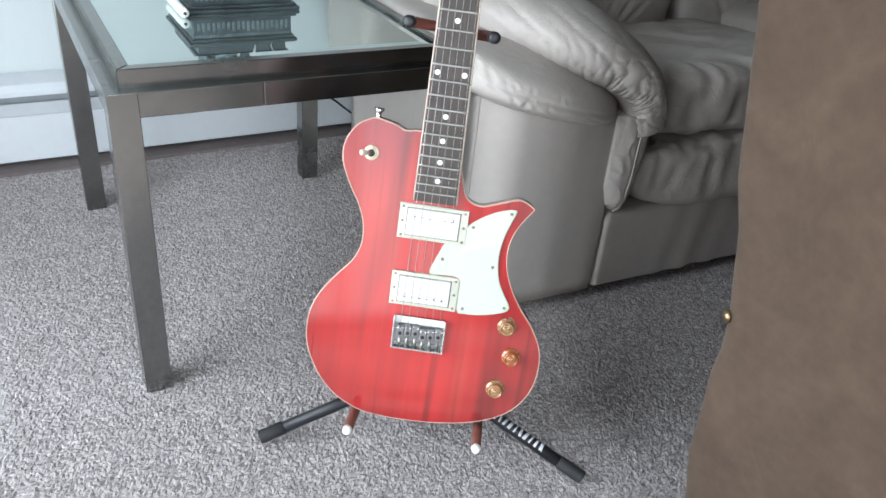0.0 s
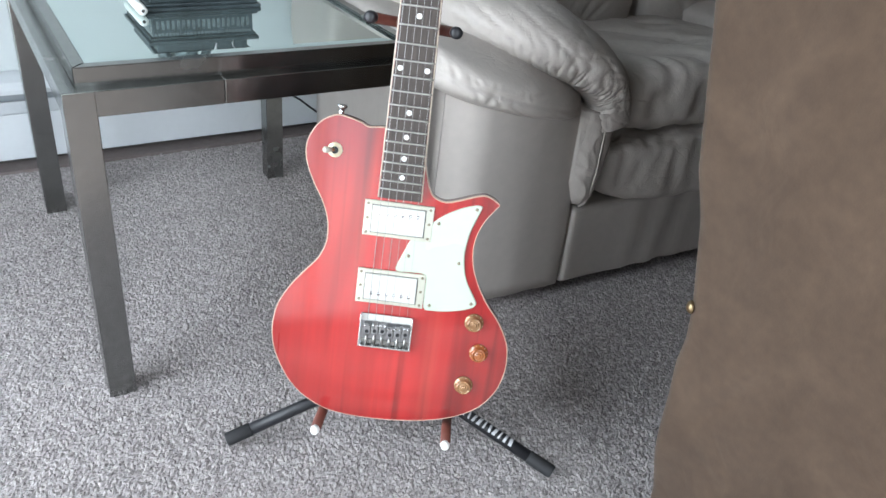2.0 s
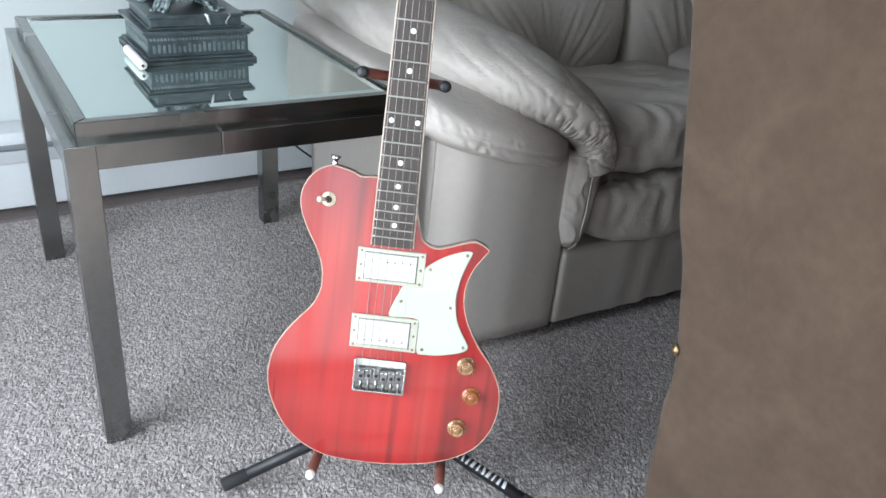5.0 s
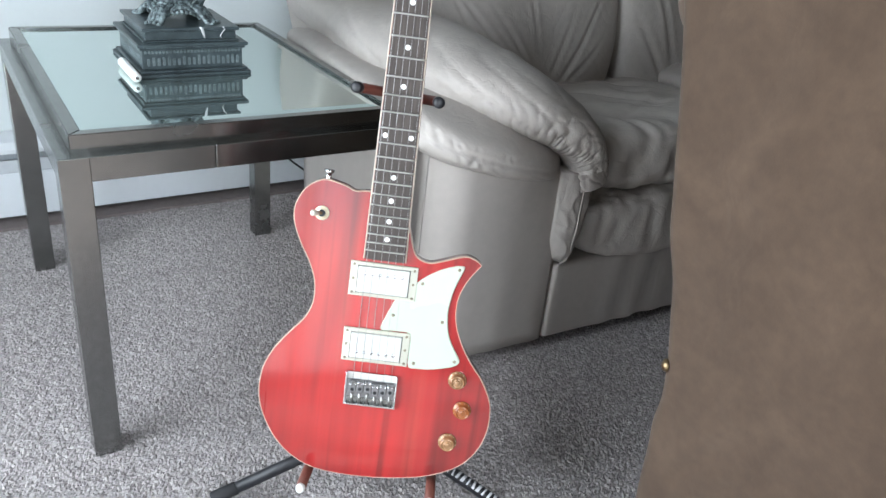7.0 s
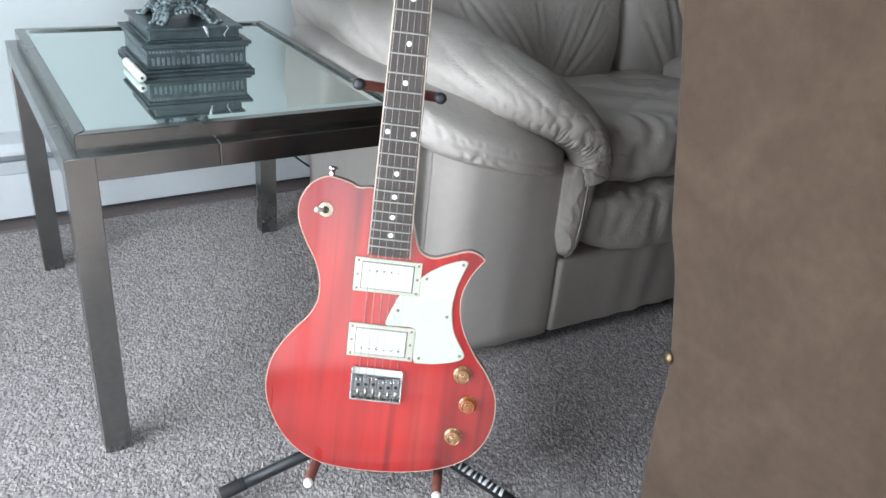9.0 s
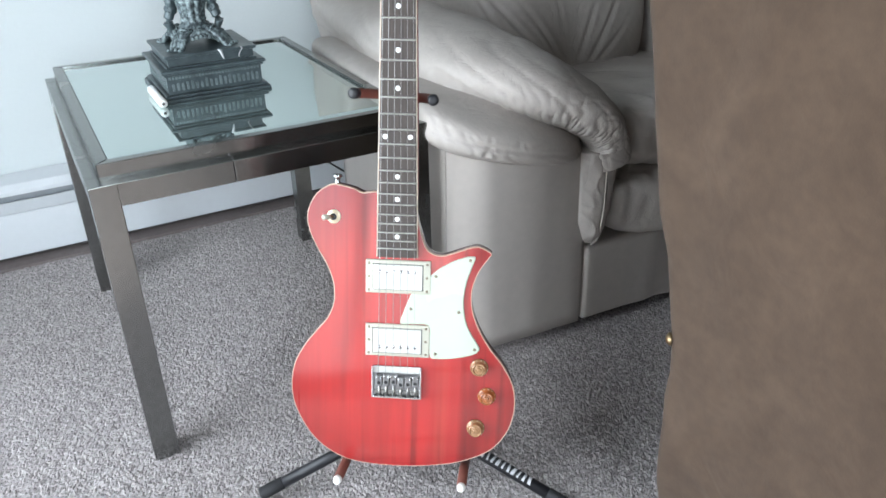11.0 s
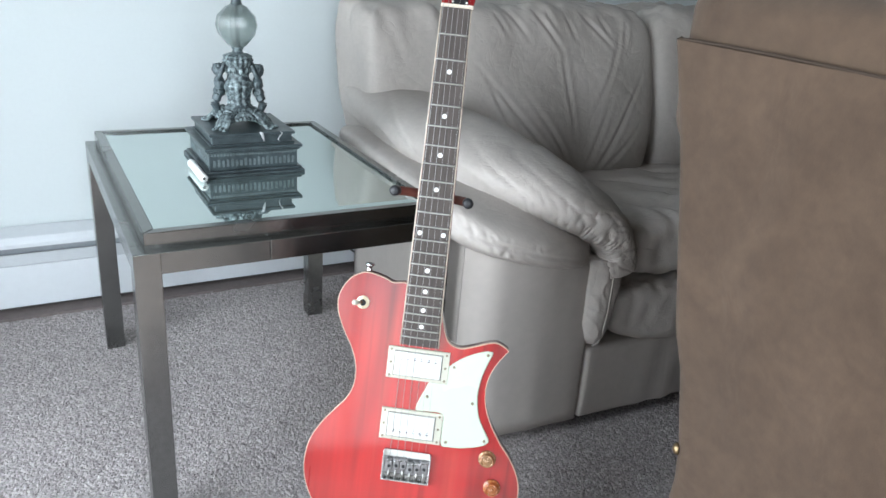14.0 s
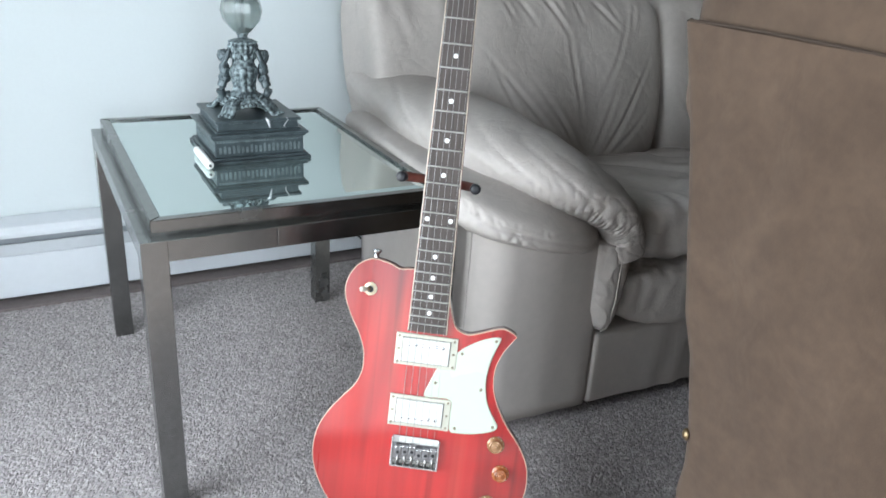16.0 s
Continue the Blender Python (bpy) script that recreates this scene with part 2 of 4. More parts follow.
M_RED.node_tree.nodes["Principled BSDF"].inputs["Coat IOR"].default_value = 1.65


# ---- builders ----
def part(name, bm, mat, parent=None, label="", smooth=False):
    me = bpy.data.meshes.new(name)
    bmesh.ops.recalc_face_normals(bm, faces=bm.faces[:])
    bm.to_mesh(me)
    bm.free()
    me.materials.append(mat)
    if smooth:
        for p in me.polygons:
            p.use_smooth = True
    ob = new(name, me)
    ob.parent = parent
    if label:
        ob["label"] = label
    return ob


def box(x0, x1, y0, y1, z0, z1, bevel=0.0, seg=2, bm=None):
    bm = bm or bmesh.new()
    r = bmesh.ops.create_cube(bm, size=1)
    bmesh.ops.transform(bm, matrix=Matrix.Translation(((x0 + x1) / 2, (y0 + y1) / 2, (z0 + z1) / 2)) @ Matrix.Diagonal((x1 - x0, y1 - y0, z1 - z0, 1)), verts=r["verts"])
    if bevel:
        edges = list({e for v in r["verts"] for e in v.link_edges})
        bmesh.ops.bevel(bm, geom=edges, offset=bevel, segments=seg, affect="EDGES", profile=0.5)
    return bm


def tube(points, radius, sides=12, bm=None, caps=True):
    """A round bar along points; radius may be a list."""
    bm = bm or bmesh.new()
    pts = [Vector(p) for p in points]
    rad = radius if isinstance(radius, (list, tuple)) else [radius] * len(pts)
    rings = []
    for i, p in enumerate(pts):
        d = (pts[min(i + 1, len(pts) - 1)] - pts[max(i - 1, 0)]).normalized()
        q = d.to_track_quat("Z", "Y")
        rings.append([bm.verts.new(p + q @ Vector((rad[i] * math.cos(2 * math.pi * k / sides), rad[i] * math.sin(2 * math.pi * k / sides), 0))) for k in range(sides)])
    for a, b in zip(rings, rings[1:]):
        for k in range(sides):
            bm.faces.new((a[k], a[(k + 1) % sides], b[(k + 1) % sides], b[k]))
    if caps:
        bm.faces.new(rings[0][::-1])
        bm.faces.new(rings[-1])
    return bm


def turned(profile, sides=32, bm=None, m=None):
    """A turned solid about z from (radius, z) pairs."""
    bm = bm or bmesh.new()
    rings = []
    for r, z in profile:
        rings.append([bm.verts.new((m or Matrix()) @ Vector((r * math.cos(2 * math.pi * k / sides), r * math.sin(2 * math.pi * k / sides), z))) for k in range(sides)])
    for a, b in zip(rings, rings[1:]):
        for k in range(sides):
            bm.faces.new((a[k], a[(k + 1) % sides], b[(k + 1) % sides], b[k]))
    bm.faces.new(rings[0][::-1])
    bm.faces.new(rings[-1])
    return bm


def spline(ctrl, per=6, closed=True):
    """Catmull-Rom through control points."""
    n = len(ctrl)
    out = []
    for i in range(n if closed else n - 1):
        p = [Vector((*ctrl[(i + k) % n if closed else min(max(i + k, 0), n - 1)][:2], 0)) for k in (-1, 0, 1, 2)]
        for k in range(per):
            t = k / per
            out.append(0.5 * (2 * p[1] + (p[2] - p[0]) * t + (2 * p[0] - 5 * p[1] + 4 * p[2] - p[3]) * t * t + (3 * p[1] - p[0] - 3 * p[2] + p[3]) * t ** 3))
    if not closed:
        out.append(Vector((*ctrl[-1][:2], 0)))
    return out


def inset_loop(loop, d):
    """The closed loop moved inwards by d."""
    n = len(loop)
    area = sum(loop[i].x * loop[(i + 1) % n].y - loop[(i + 1) % n].x * loop[i].y for i in range(n))
    s = 1 if area > 0 else -1
    out = []
    for i in range(n):
        t = (loop[(i + 1) % n] - loop[i - 1]).normalized()
        out.append(loop[i] + Vector((-t.y, t.x, 0)) * d * s)
    return out


def stacked(loop, levels, bm=None):
    """A plate from a closed loop: levels are (inset, z) from below to above."""
    bm = bm or bmesh.new()
    rings = [[bm.verts.new((p.x, p.y, z)) for p in inset_loop(loop, d)] for d, z in levels]
    n = len(loop)
    for a, b in zip(rings, rings[1:]):
        for k in range(n):
            bm.faces.new((a[k], a[(k + 1) % n], b[(k + 1) % n], b[k]))
    for ring in (rings[0], rings[-1]):
        f = bm.faces.new(ring)
        f.normal_update()
        bmesh.ops.triangulate(bm, faces=[f])
    return bm


def cushion(size, power=0.35, cuts=26, shape=None, wrinkle=0.0, wscale=(14, 14, 14), seed=0.0, bm=None):
    """A stuffed form: a finely cut box rounded into a superellipsoid, with creases, then put through shape()."""
    bm = bm or bmesh.new()
    r = bmesh.ops.create_cube(bm, size=2)
    bmesh.ops.subdivide_edges(bm, edges=list({e for v in r["verts"] for e in v.link_edges}), cuts=cuts, use_grid_fill=True)
    for v in bm.verts:
        p = v.co.copy()
        e = 2 / power
        k = (abs(p.x) ** e + abs(p.y) ** e + abs(p.z) ** e) ** (1 / e)
        q = p / k if k else p
        nrm = Vector((math.copysign(abs(q.x) ** (e - 1), q.x), math.copysign(abs(q.y) ** (e - 1), q.y), math.copysign(abs(q.z) ** (e - 1), q.z)))
        q = Vector((q.x * size[0] / 2, q.y * size[1] / 2, q.z * size[2] / 2))
        if wrinkle:
            s = Vector((q.x * wscale[0] + seed, q.y * wscale[1], q.z * wscale[2] - seed))
            w = 1 - 2 * abs(noise.noise(s)) + 0.5 * (1 - 2 * abs(noise.noise(s * 2.3)))
            q += nrm.normalized() * wrinkle * (w - 0.75)
        v.co = shape(q) if shape else q
    return bm


def put(ob, m):
    ob.matrix_world = m
    return ob


def thing(name, m, label, category, group="", kind=""):
    e = new(name)
    e.empty_display_size = 0.05
    e.matrix_world = m
    return tagged(e, label, category, group, kind)


def sweep(path, half, bm=None, ring=28, seg=60, bulge=None, flat=2.0):
    """A stuffed roll along a smooth path; half: (across, up) at each path point; flat: squareness of its section."""
    bm = bm or bmesh.new()
    n = len(path) - 1

    def at(rows, t):
        i = min(int(t * n), n - 1)
        f = t * n - i
        p = [Vector(rows[min(max(i + k, 0), n)]) for k in (-1, 0, 1, 2)]
        return 0.5 * (2 * p[1] + (p[2] - p[0]) * f + (2 * p[0] - 5 * p[1] + 4 * p[2] - p[3]) * f * f + (3 * p[1] - p[0] - 3 * p[2] + p[3]) * f ** 3)

    rings = []
    for i in range(seg + 1):
        t = i / seg
        c = at(path, t)
        d = (at(path, min(t + 0.01, 1)) - at(path, max(t - 0.01, 0))).normalized()
        side = d.cross(Vector((0, 0, 1))) if abs(d.z) < 0.97 else d.cross(Vector((0, -1, 0)))
        side.normalize()
        up = side.cross(d).normalized()
        w = at([(*h, 0) for h in half], t)
        e = min(t, 1 - t) * seg / 5
        end = math.sqrt(max(1 - (1 - min(e, 1)) ** 2, 0.0004))
        row = []
        for k in range(ring):
            a = 2 * math.pi * k / ring
            ca, sa = math.cos(a), math.sin(a)
            x, y = math.copysign(abs(ca) ** (2 / flat), ca), math.copysign(abs(sa) ** (2 / flat), sa)
            b = 1 + (bulge(t, a) if bulge else 0)
            row.append(bm.verts.new(c + side * x * w.x * b * end + up * y * w.y * b * end))
        rings.append(row)
    for a, b in zip(rings, rings[1:]):
        for k in range(ring):
            bm.faces.new((a[k], a[(k + 1) % ring], b[(k + 1) % ring], b[k]))
    bm.faces.new(rings[0][::-1])
    bm.faces.new(rings[-1])
    return bm


def folds(lines, depth=0.012, width=0.018):
    """Creases for a cushion's broad face: each line is (x0, z0, x1, z1, strength)."""
    def f(q):
        out = 0.0
        for x0, z0, x1, z1, k in lines:
            dx, dz = x1 - x0, z1 - z0
            t = max(0, min(1, ((q.x - x0) * dx + (q.z - z0) * dz) / (dx * dx + dz * dz)))
            d = math.hypot(q.x - x0 - t * dx, q.z - z0 - t * dz)
            fade = math.sin(math.pi * min(max(t, 0.06), 0.94))
            out += k * fade * (-math.exp(-(d / width) ** 2) + 0.55 * math.exp(-((d - 1.6 * width) / width) ** 2))
        return out * depth
    return f


# ---- the room ----
def carpet_sheet():
    fx = np.concatenate([[WX, -1.15], np.arange(-0.9, 0.86, 0.0028), [1.2, 1.8, 2.6]])
    fy = np.concatenate([[SY, -2.0, -1.4, -0.9], np.arange(-0.62, 1.02, 0.0028), [1.08]])
    rng = np.random.default_rng(4)
    h = rng.normal(0, 1, (len(fy), len(fx)))
    h = h + 0.15 * (np.roll(h, 1, 0) + np.roll(h, 1, 1))
    lumps = rng.normal(0, 1, (len(fy) // 6 + 2, len(fx) // 6 + 2))
    lumps = np.kron(lumps, np.ones((6, 6)))[: len(fy), : len(fx)]
    for _ in range(3):
        lumps = (lumps + np.roll(lumps, 2, 0) + np.roll(lumps, 2, 1) + np.roll(lumps, -2, 0) + np.roll(lumps, -2, 1)) / 5
    gx, gy = np.meshgrid(fx, fy)
    jx, jy = rng.normal(0, 0.0007, gx.shape), rng.normal(0, 0.0007, gx.shape)
    z = -0.004 + 0.0009 * h + 0.0006 * lumps
    z = np.clip(z, -0.011, 0.0035)
    edge = (gx < -0.901) | (gx > 0.86) | (gy < -0.621) | (gy > 1.02)
    z[edge], jx[edge], jy[edge] = -0.004, 0, 0
    co = np.stack([gx + jx, gy + jy, z], -1).reshape(-1, 3)
    ny, nx = gx.shape
    i = (np.arange(ny - 1)[:, None] * nx + np.arange(nx - 1)[None]).ravel()
    quads = np.stack([i, i + 1, i + nx + 1, i + nx], 1)
    me = bpy.data.meshes.new("floor")
    me.from_pydata(co.tolist(), [], quads.tolist())
    me.materials.append(M_CARPET)
    return new("floor", me)


floor = tagged(carpet_sheet(), "grey-taupe cut-pile carpet over the whole floor", "carpet", kind="structure")
wall_north = tagged(part("wall_north", box(WX - 0.1, 2.7, 1.05, 1.2, -0.1, 2.5), M_WALL), "pale blue-white painted wall behind the table", "wall", kind="structure")
wall_east = tagged(part("wall_east", box(2.6, 2.72, SY, 1.05, -0.1, 2.5), M_LOW_BOUNCE), "unseen side wall, darkened to cut bounced light", "wall", kind="structure")
bm = box(WX - 0.1, SOUTH[0], SY - 0.12, SY, -0.1, 2.5)
box(SOUTH[0], SOUTH[1], SY - 0.12, SY, -0.1, SOUTH[2], bm=bm)
box(SOUTH[0], SOUTH[1], SY - 0.12, SY, SOUTH[3], 2.5, bm=bm)
box(SOUTH[1], 2.72, SY - 0.12, SY, -0.1, 2.5, bm=bm)
wall_south = tagged(part("wall_south", bm, M_LOW_BOUNCE), "unseen rear wall, darkened to cut bounced light, one wide window opening", "wall", kind="structure")
ceiling = tagged(part("ceiling", box(WX - 0.1, 2.72, SY - 0.12, 1.2, 2.5, 2.6), M_LOW_BOUNCE), "unseen ceiling, darkened to cut bounced light", "ceiling", kind="structure")
bm = bmesh.new()
spans = sorted(WINDOWS)
edge = SY
for y0, y1, z0, z1, power in spans:
    box(WX - 0.1, WX, edge, y0, -0.1, 2.5, bm=bm)
    box(WX - 0.1, WX, y0, y1, -0.1, z0, bm=bm)
    box(WX - 0.1, WX, y0, y1, z1, 2.5, bm=bm)
    edge = y1
box(WX - 0.1, WX, edge, 1.05, -0.1, 2.5, bm=bm)
wall_west = tagged(part("wall_west", bm, M_LOW_BOUNCE), "unseen wall, darkened to cut bounced light, two window openings", "wall", kind="structure")
for i, (y0, y1, z0, z1, power) in enumerate(WINDOWS):
    window = tagged(new("window_%d" % (i + 1)), "white-framed window with upright bars", "window", kind="structure")
    count = round((y1 - y0) / 0.33)
    for k in range(count + 1):
        y = y0 + 0.002 + (y1 - y0 - 0.044) * k / count
        part("mullion", box(WX - 0.07, WX - 0.02, y, y + 0.04, z0 + 0.03, z1 - 0.002, 0.004), M_HEATER, window)
    part("sill", box(WX - 0.08, WX + 0.02, y0 + 0.002, y1 - 0.002, z0 + 0.002, z0 + 0.03, 0.004), M_HEATER, window)

# Unseen window, added to go with the south fill lamp.
window = tagged(new("window_3"), "wide unseen window added for fill light, white frame and upright bars", "window", kind="structure")
for k in range(4):
    x = SOUTH[0] + 0.002 + (SOUTH[1] - SOUTH[0] - 0.044) * k / 3
    part("mullion", box(x, x + 0.04, SY - 0.08, SY - 0.03, SOUTH[2] + 0.03, SOUTH[3] - 0.002, 0.004), M_HEATER, window)
part("sill", box(SOUTH[0] + 0.002, SOUTH[1] - 0.002, SY - 0.09, SY + 0.02, SOUTH[2] + 0.002, SOUTH[2] + 0.03, 0.004), M_HEATER, window)

# ---- baseboard heater ----
heater = thing("baseboard_heater", pose(0, 0, 0), "white enamelled baseboard heater along the wall foot", "heater")
HX0, HX1 = WX + 0.03, 2.55
part("back_plate", box(HX0, HX1, 1.04, 1.0475, 0.012, 0.2, 0.002), M_HEATER, heater)
part("front_panel", box(HX0, HX1, 0.984, 0.99, 0.013, 0.12, 0.002), M_HEATER, heater)
bm = bmesh.new()
sec = [(0.984, 0.1205), (0.984, 0.124), (0.994, 0.147), (1.0, 0.147), (0.99, 0.1205)]
ends = [[bm.verts.new((xx, y, z)) for y, z in sec] for xx in (HX0, HX1)]
for k in range(5):
    bm.faces.new((ends[0][k], ends[0][(k + 1) % 5], ends[1][(k + 1) % 5], ends[1][k]))
part("damper", bm, M_HEATER_GREY, heater, "grey sloped damper blade")
part("fin_block", box(HX0, HX1, 1.01, 1.036, 0.03, 0.165, 0.0), M_FINS, heater, "grey fin block")
bm = bmesh.new()
sec = [(0.988, 0.165), (0.988, 0.174), (0.998, 0.189), (1.04, 0.203), (1.04, 0.198), (1.0, 0.184), (0.993, 0.168)]
ends = [[bm.verts.new((xx, y, z)) for y, z in sec] for xx in (HX0, HX1)]
for k in range(7):
    bm.faces.new((ends[0][k], ends[0][(k + 1) % 7], ends[1][(k + 1) % 7], ends[1][k]))
part("hood", bm, M_HEATER, heater)
strip_floor = tagged(part("trim", box(WX, 2.6, 0.945, 0.999, -0.006, 0.003, 0.001), M_STRIP), "flat mauve-brown floor strip before the heater", "trim", kind="structure")
# Dark strip that gives the gap under the heater its shade.
trim = tagged(part("baseboard", box(WX, 2.6, 1.0, 1.04, -0.004, 0.011, 0.0), M_DARK_GAP), "dark strip standing for the shade beneath the heater", "baseboard", kind="structure")

# ---- side table ----
TX, TY, TW, TD, TH = -0.4395, 0.0965, 0.5173, 0.6672, 0.4748
table = thing("side_table", pose(TX, TY, 0), "brushed steel side table with a mirrored glass top", "table")
LEG, AP, SEAM = 0.0381, 0.034, 0.1985


def mitred_bar(x0, x1, y0, y1, z0, z1):
    return box(x0, x1, y0, y1, z0, z1, 0.0012, 2)


for i in (0, 1):
    for j in (0, 1):
        part("leg", mitred_bar(i * (TW - LEG), i * (TW - LEG) + LEG, j * (TD - LEG), j * (TD - LEG) + LEG, -0.004, TH), M_STEEL, table)
for j in (0, 1):
    for x0, x1 in ((LEG - 0.0008, SEAM), (SEAM + 0.0004, TW - LEG + 0.0008)):
        part("apron", mitred_bar(x0, x1, j * (TD - LEG) + 0.0002, j * (TD - LEG) + LEG - 0.0002, TH - AP, TH - 0.0002), M_STEEL, table)
    part("apron", mitred_bar(j * (TW - LEG) + 0.0002, j * (TW - LEG) + LEG - 0.0002, LEG - 0.0008, TD - LEG + 0.0008, TH - AP, TH - 0.0002), M_STEEL, table)
E0, RW = 0.018, 0.017


def rim_side(length, width, height):
    """A rim bar with mitred ends along x, from the outer corner."""
    bm = bmesh.new()
    lo = [bm.verts.new(p) for p in ((0, 0, 0), (length, 0, 0), (length - width, width, 0), (width, width, 0))]
    hi = [bm.verts.new((v.co.x, v.co.y, height)) for v in lo]
    bm.faces.new(lo[::-1])
    bm.faces.new(hi)
    for k in range(4):
        bm.faces.new((lo[k], lo[(k + 1) % 4], hi[(k + 1) % 4], hi[k]))
    bmesh.ops.bevel(bm, geom=[e for e in bm.edges], offset=0.0013, segments=2, affect="EDGES")
    return bm


RX, RY = TW - 2 * E0, TD - 2 * E0
for m, n in ((pose(E0, E0, TH), RX), (pose(TW - E0, E0, TH, 0, 0, 90), RY), (pose(TW - E0, TD - E0, TH, 0, 0, 180), RX), (pose(E0, TD - E0, TH, 0, 0, -90), RY)):
    r = part("rim", rim_side(n, RW, 0.025), M_STEEL, table)
    r.matrix_local = m
G0 = E0 + RW + 0.0018
part("glass_bed", box(E0 + RW, TW - E0 - RW, E0 + RW, TD - E0 - RW, TH + 0.002, TH + 0.012), M_BLACK, table, "black gasket bed")
GB = 0.02
bm = bmesh.new()
rings = [[bm.verts.new((x, y, z)) for x, y in ((G0 + d, G0 + d), (TW - G0 - d, G0 + d), (TW - G0 - d, TD - G0 - d), (G0 + d, TD - G0 - d))] for d, z in ((0.0, TH + 0.0122), (0.0, TH + 0.0205), (GB, TH + 0.0225))]
for a, b in zip(rings, rings[1:]):
    for k in range(4):
        bm.faces.new((a[k], a[(k + 1) % 4], b[(k + 1) % 4], b[k]))
bm.faces.new(rings[0][::-1])
bm.faces.new(rings[-1])
part("glass_top", bm, M_GLASS, table, "green-tinted mirrored glass with a bevelled border")

# ---- table lamp ----
lamp = thing("table_lamp", pose(-0.188, 0.45, 0.4973), "verdigris bronze lamp base with crouching shapes and glass ball", "lamp")
bm = box(-0.0925, 0.0925, -0.0925, 0.0925, 0, 0.006, 0.002)
box(-0.088, 0.088, -0.088, 0.088, 0.006, 0.011, 0.002, bm=bm)
box(-0.081, 0.081, -0.081, 0.081, 0.0105, 0.043, 0.002, bm=bm)
box(-0.085, 0.085, -0.085, 0.085, 0.042, 0.047, 0.002, bm=bm)
box(-0.089, 0.089, -0.089, 0.089, 0.0468, 0.053, 0.002, bm=bm)
plinth = part("plinth", bm, M_BRONZE, lamp)
rel = random.Random(3)
for side in range(4):
    bm = bmesh.new()
    for k in range(19):
        u = -0.072 + 0.008 * k
        box(u - 0.0021, u + 0.0021, -0.0816, -0.0805, 0.017, 0.031 + rel.uniform(-0.003, 0.002), 0.001, 1, bm=bm)
    for k in range(28):
        u = -0.076 + 0.0056 * k
        box(u - 0.002, u + 0.002, -0.0816, -0.0805, 0.0365, 0.041, 0.0008, 1, bm=bm)
    fz = part("frieze", bm, M_FRIEZE, plinth, "rubbed relief frieze")
    fz.matrix_local = pose(0, 0, 0, 0, 0, 90 * side)
bm = box(-0.077, 0.077, -0.077, 0.077, 0.053, 0.056, 0.001)
box(-0.073, 0.073, -0.073, 0.073, 0.056, 0.07, 0.0012, bm=bm)
box(-0.078, 0.078, -0.078, 0.078, 0.07, 0.0755, 0.0015, bm=bm)
part("block", bm, M_BRONZE, lamp)


def lump(bm, c, r, m=None, seed=0.0, rough=0.12, cuts=3):
    """A worn rounded cast lump."""
    g = bmesh.ops.create_icosphere(bm, subdivisions=cuts, radius=1)
    for v in g["verts"]:
        k = 1 + rough * noise.noise(v.co * 2.4 + Vector((seed, 0, 0))) + 0.5 * rough * noise.noise(v.co * 6 + Vector((0, seed, 0)))
        v.co = (m or Matrix()) @ (Vector(c) + Vector((v.co.x * r[0], v.co.y * r[1], v.co.z * r[2])) * k)


part("pale_fleck", tube([(0.05, -0.0782, 0.0765), (0.053, -0.0792, 0.0725), (0.049, -0.0788, 0.068), (0.0465, -0.0745, 0.061), (0.049, -0.0755, 0.0565)], [0.0008, 0.0011, 0.0009, 0.0011, 0.0006], 8), M_PRINT, lamp, "small pale fleck on the block", smooth=True)
part("pale_fleck", tube([(0.012, -0.0775, 0.0765), (0.0155, -0.0795, 0.0735), (0.018, -0.077, 0.066), (0.0205, -0.0752, 0.0585)], [0.0014, 0.0026, 0.0022, 0.001], 8), M_PRINT, lamp, "small pale fleck on the block", smooth=True)
# the cast stem: arched foliage feet, a fluted vase, a collar
AX = -0.0045
bm = bmesh.new()
prf = [(0.03, 0.094), (0.033, 0.1), (0.027, 0.106), (0.021, 0.113), (0.0195, 0.122), (0.022, 0.134), (0.0255, 0.148), (0.023, 0.155), (0.0195, 0.163), (0.0205, 0.174), (0.024, 0.186), (0.027, 0.193), (0.024, 0.197), (0.026, 0.2005), (0.019, 0.2045), (0.01, 0.2065), (0.0085, 0.21), (0.011, 0.215), (0.0125, 0.2165)]
fine = []
for (r0, z0), (r1, z1) in zip(prf, prf[1:]):
    fine += [(r0 + (r1 - r0) * k / 4, z0 + (z1 - z0) * k / 4) for k in range(4)]
turned(fine + [prf[-1]], 72, bm)
for v in bm.verts:
    a = math.atan2(v.co.y, v.co.x)
    if v.co.z < 0.203:
        k = 1 + 0.05 * noise.noise(v.co * 110)
        if 0.113 < v.co.z < 0.156:
            k += 0.16 * (abs(math.cos(5 * a)) - 0.5)
        elif v.co.z > 0.184:
            k += 0.06 * math.cos(16 * a)
        v.co.x *= k
        v.co.y *= k
for q in range(12):
    m = pose(0, 0, 0, 0, 0, 30 * q)
    lump(bm, (0.0205, 0, 0.1765), (0.0045, 0.0042, 0.007), m, 30 + q, 0.35, 2)
    lump(bm, (0.031, 0, 0.1015), (0.0045, 0.0055, 0.004), m, 50 + q, 0.3, 2)
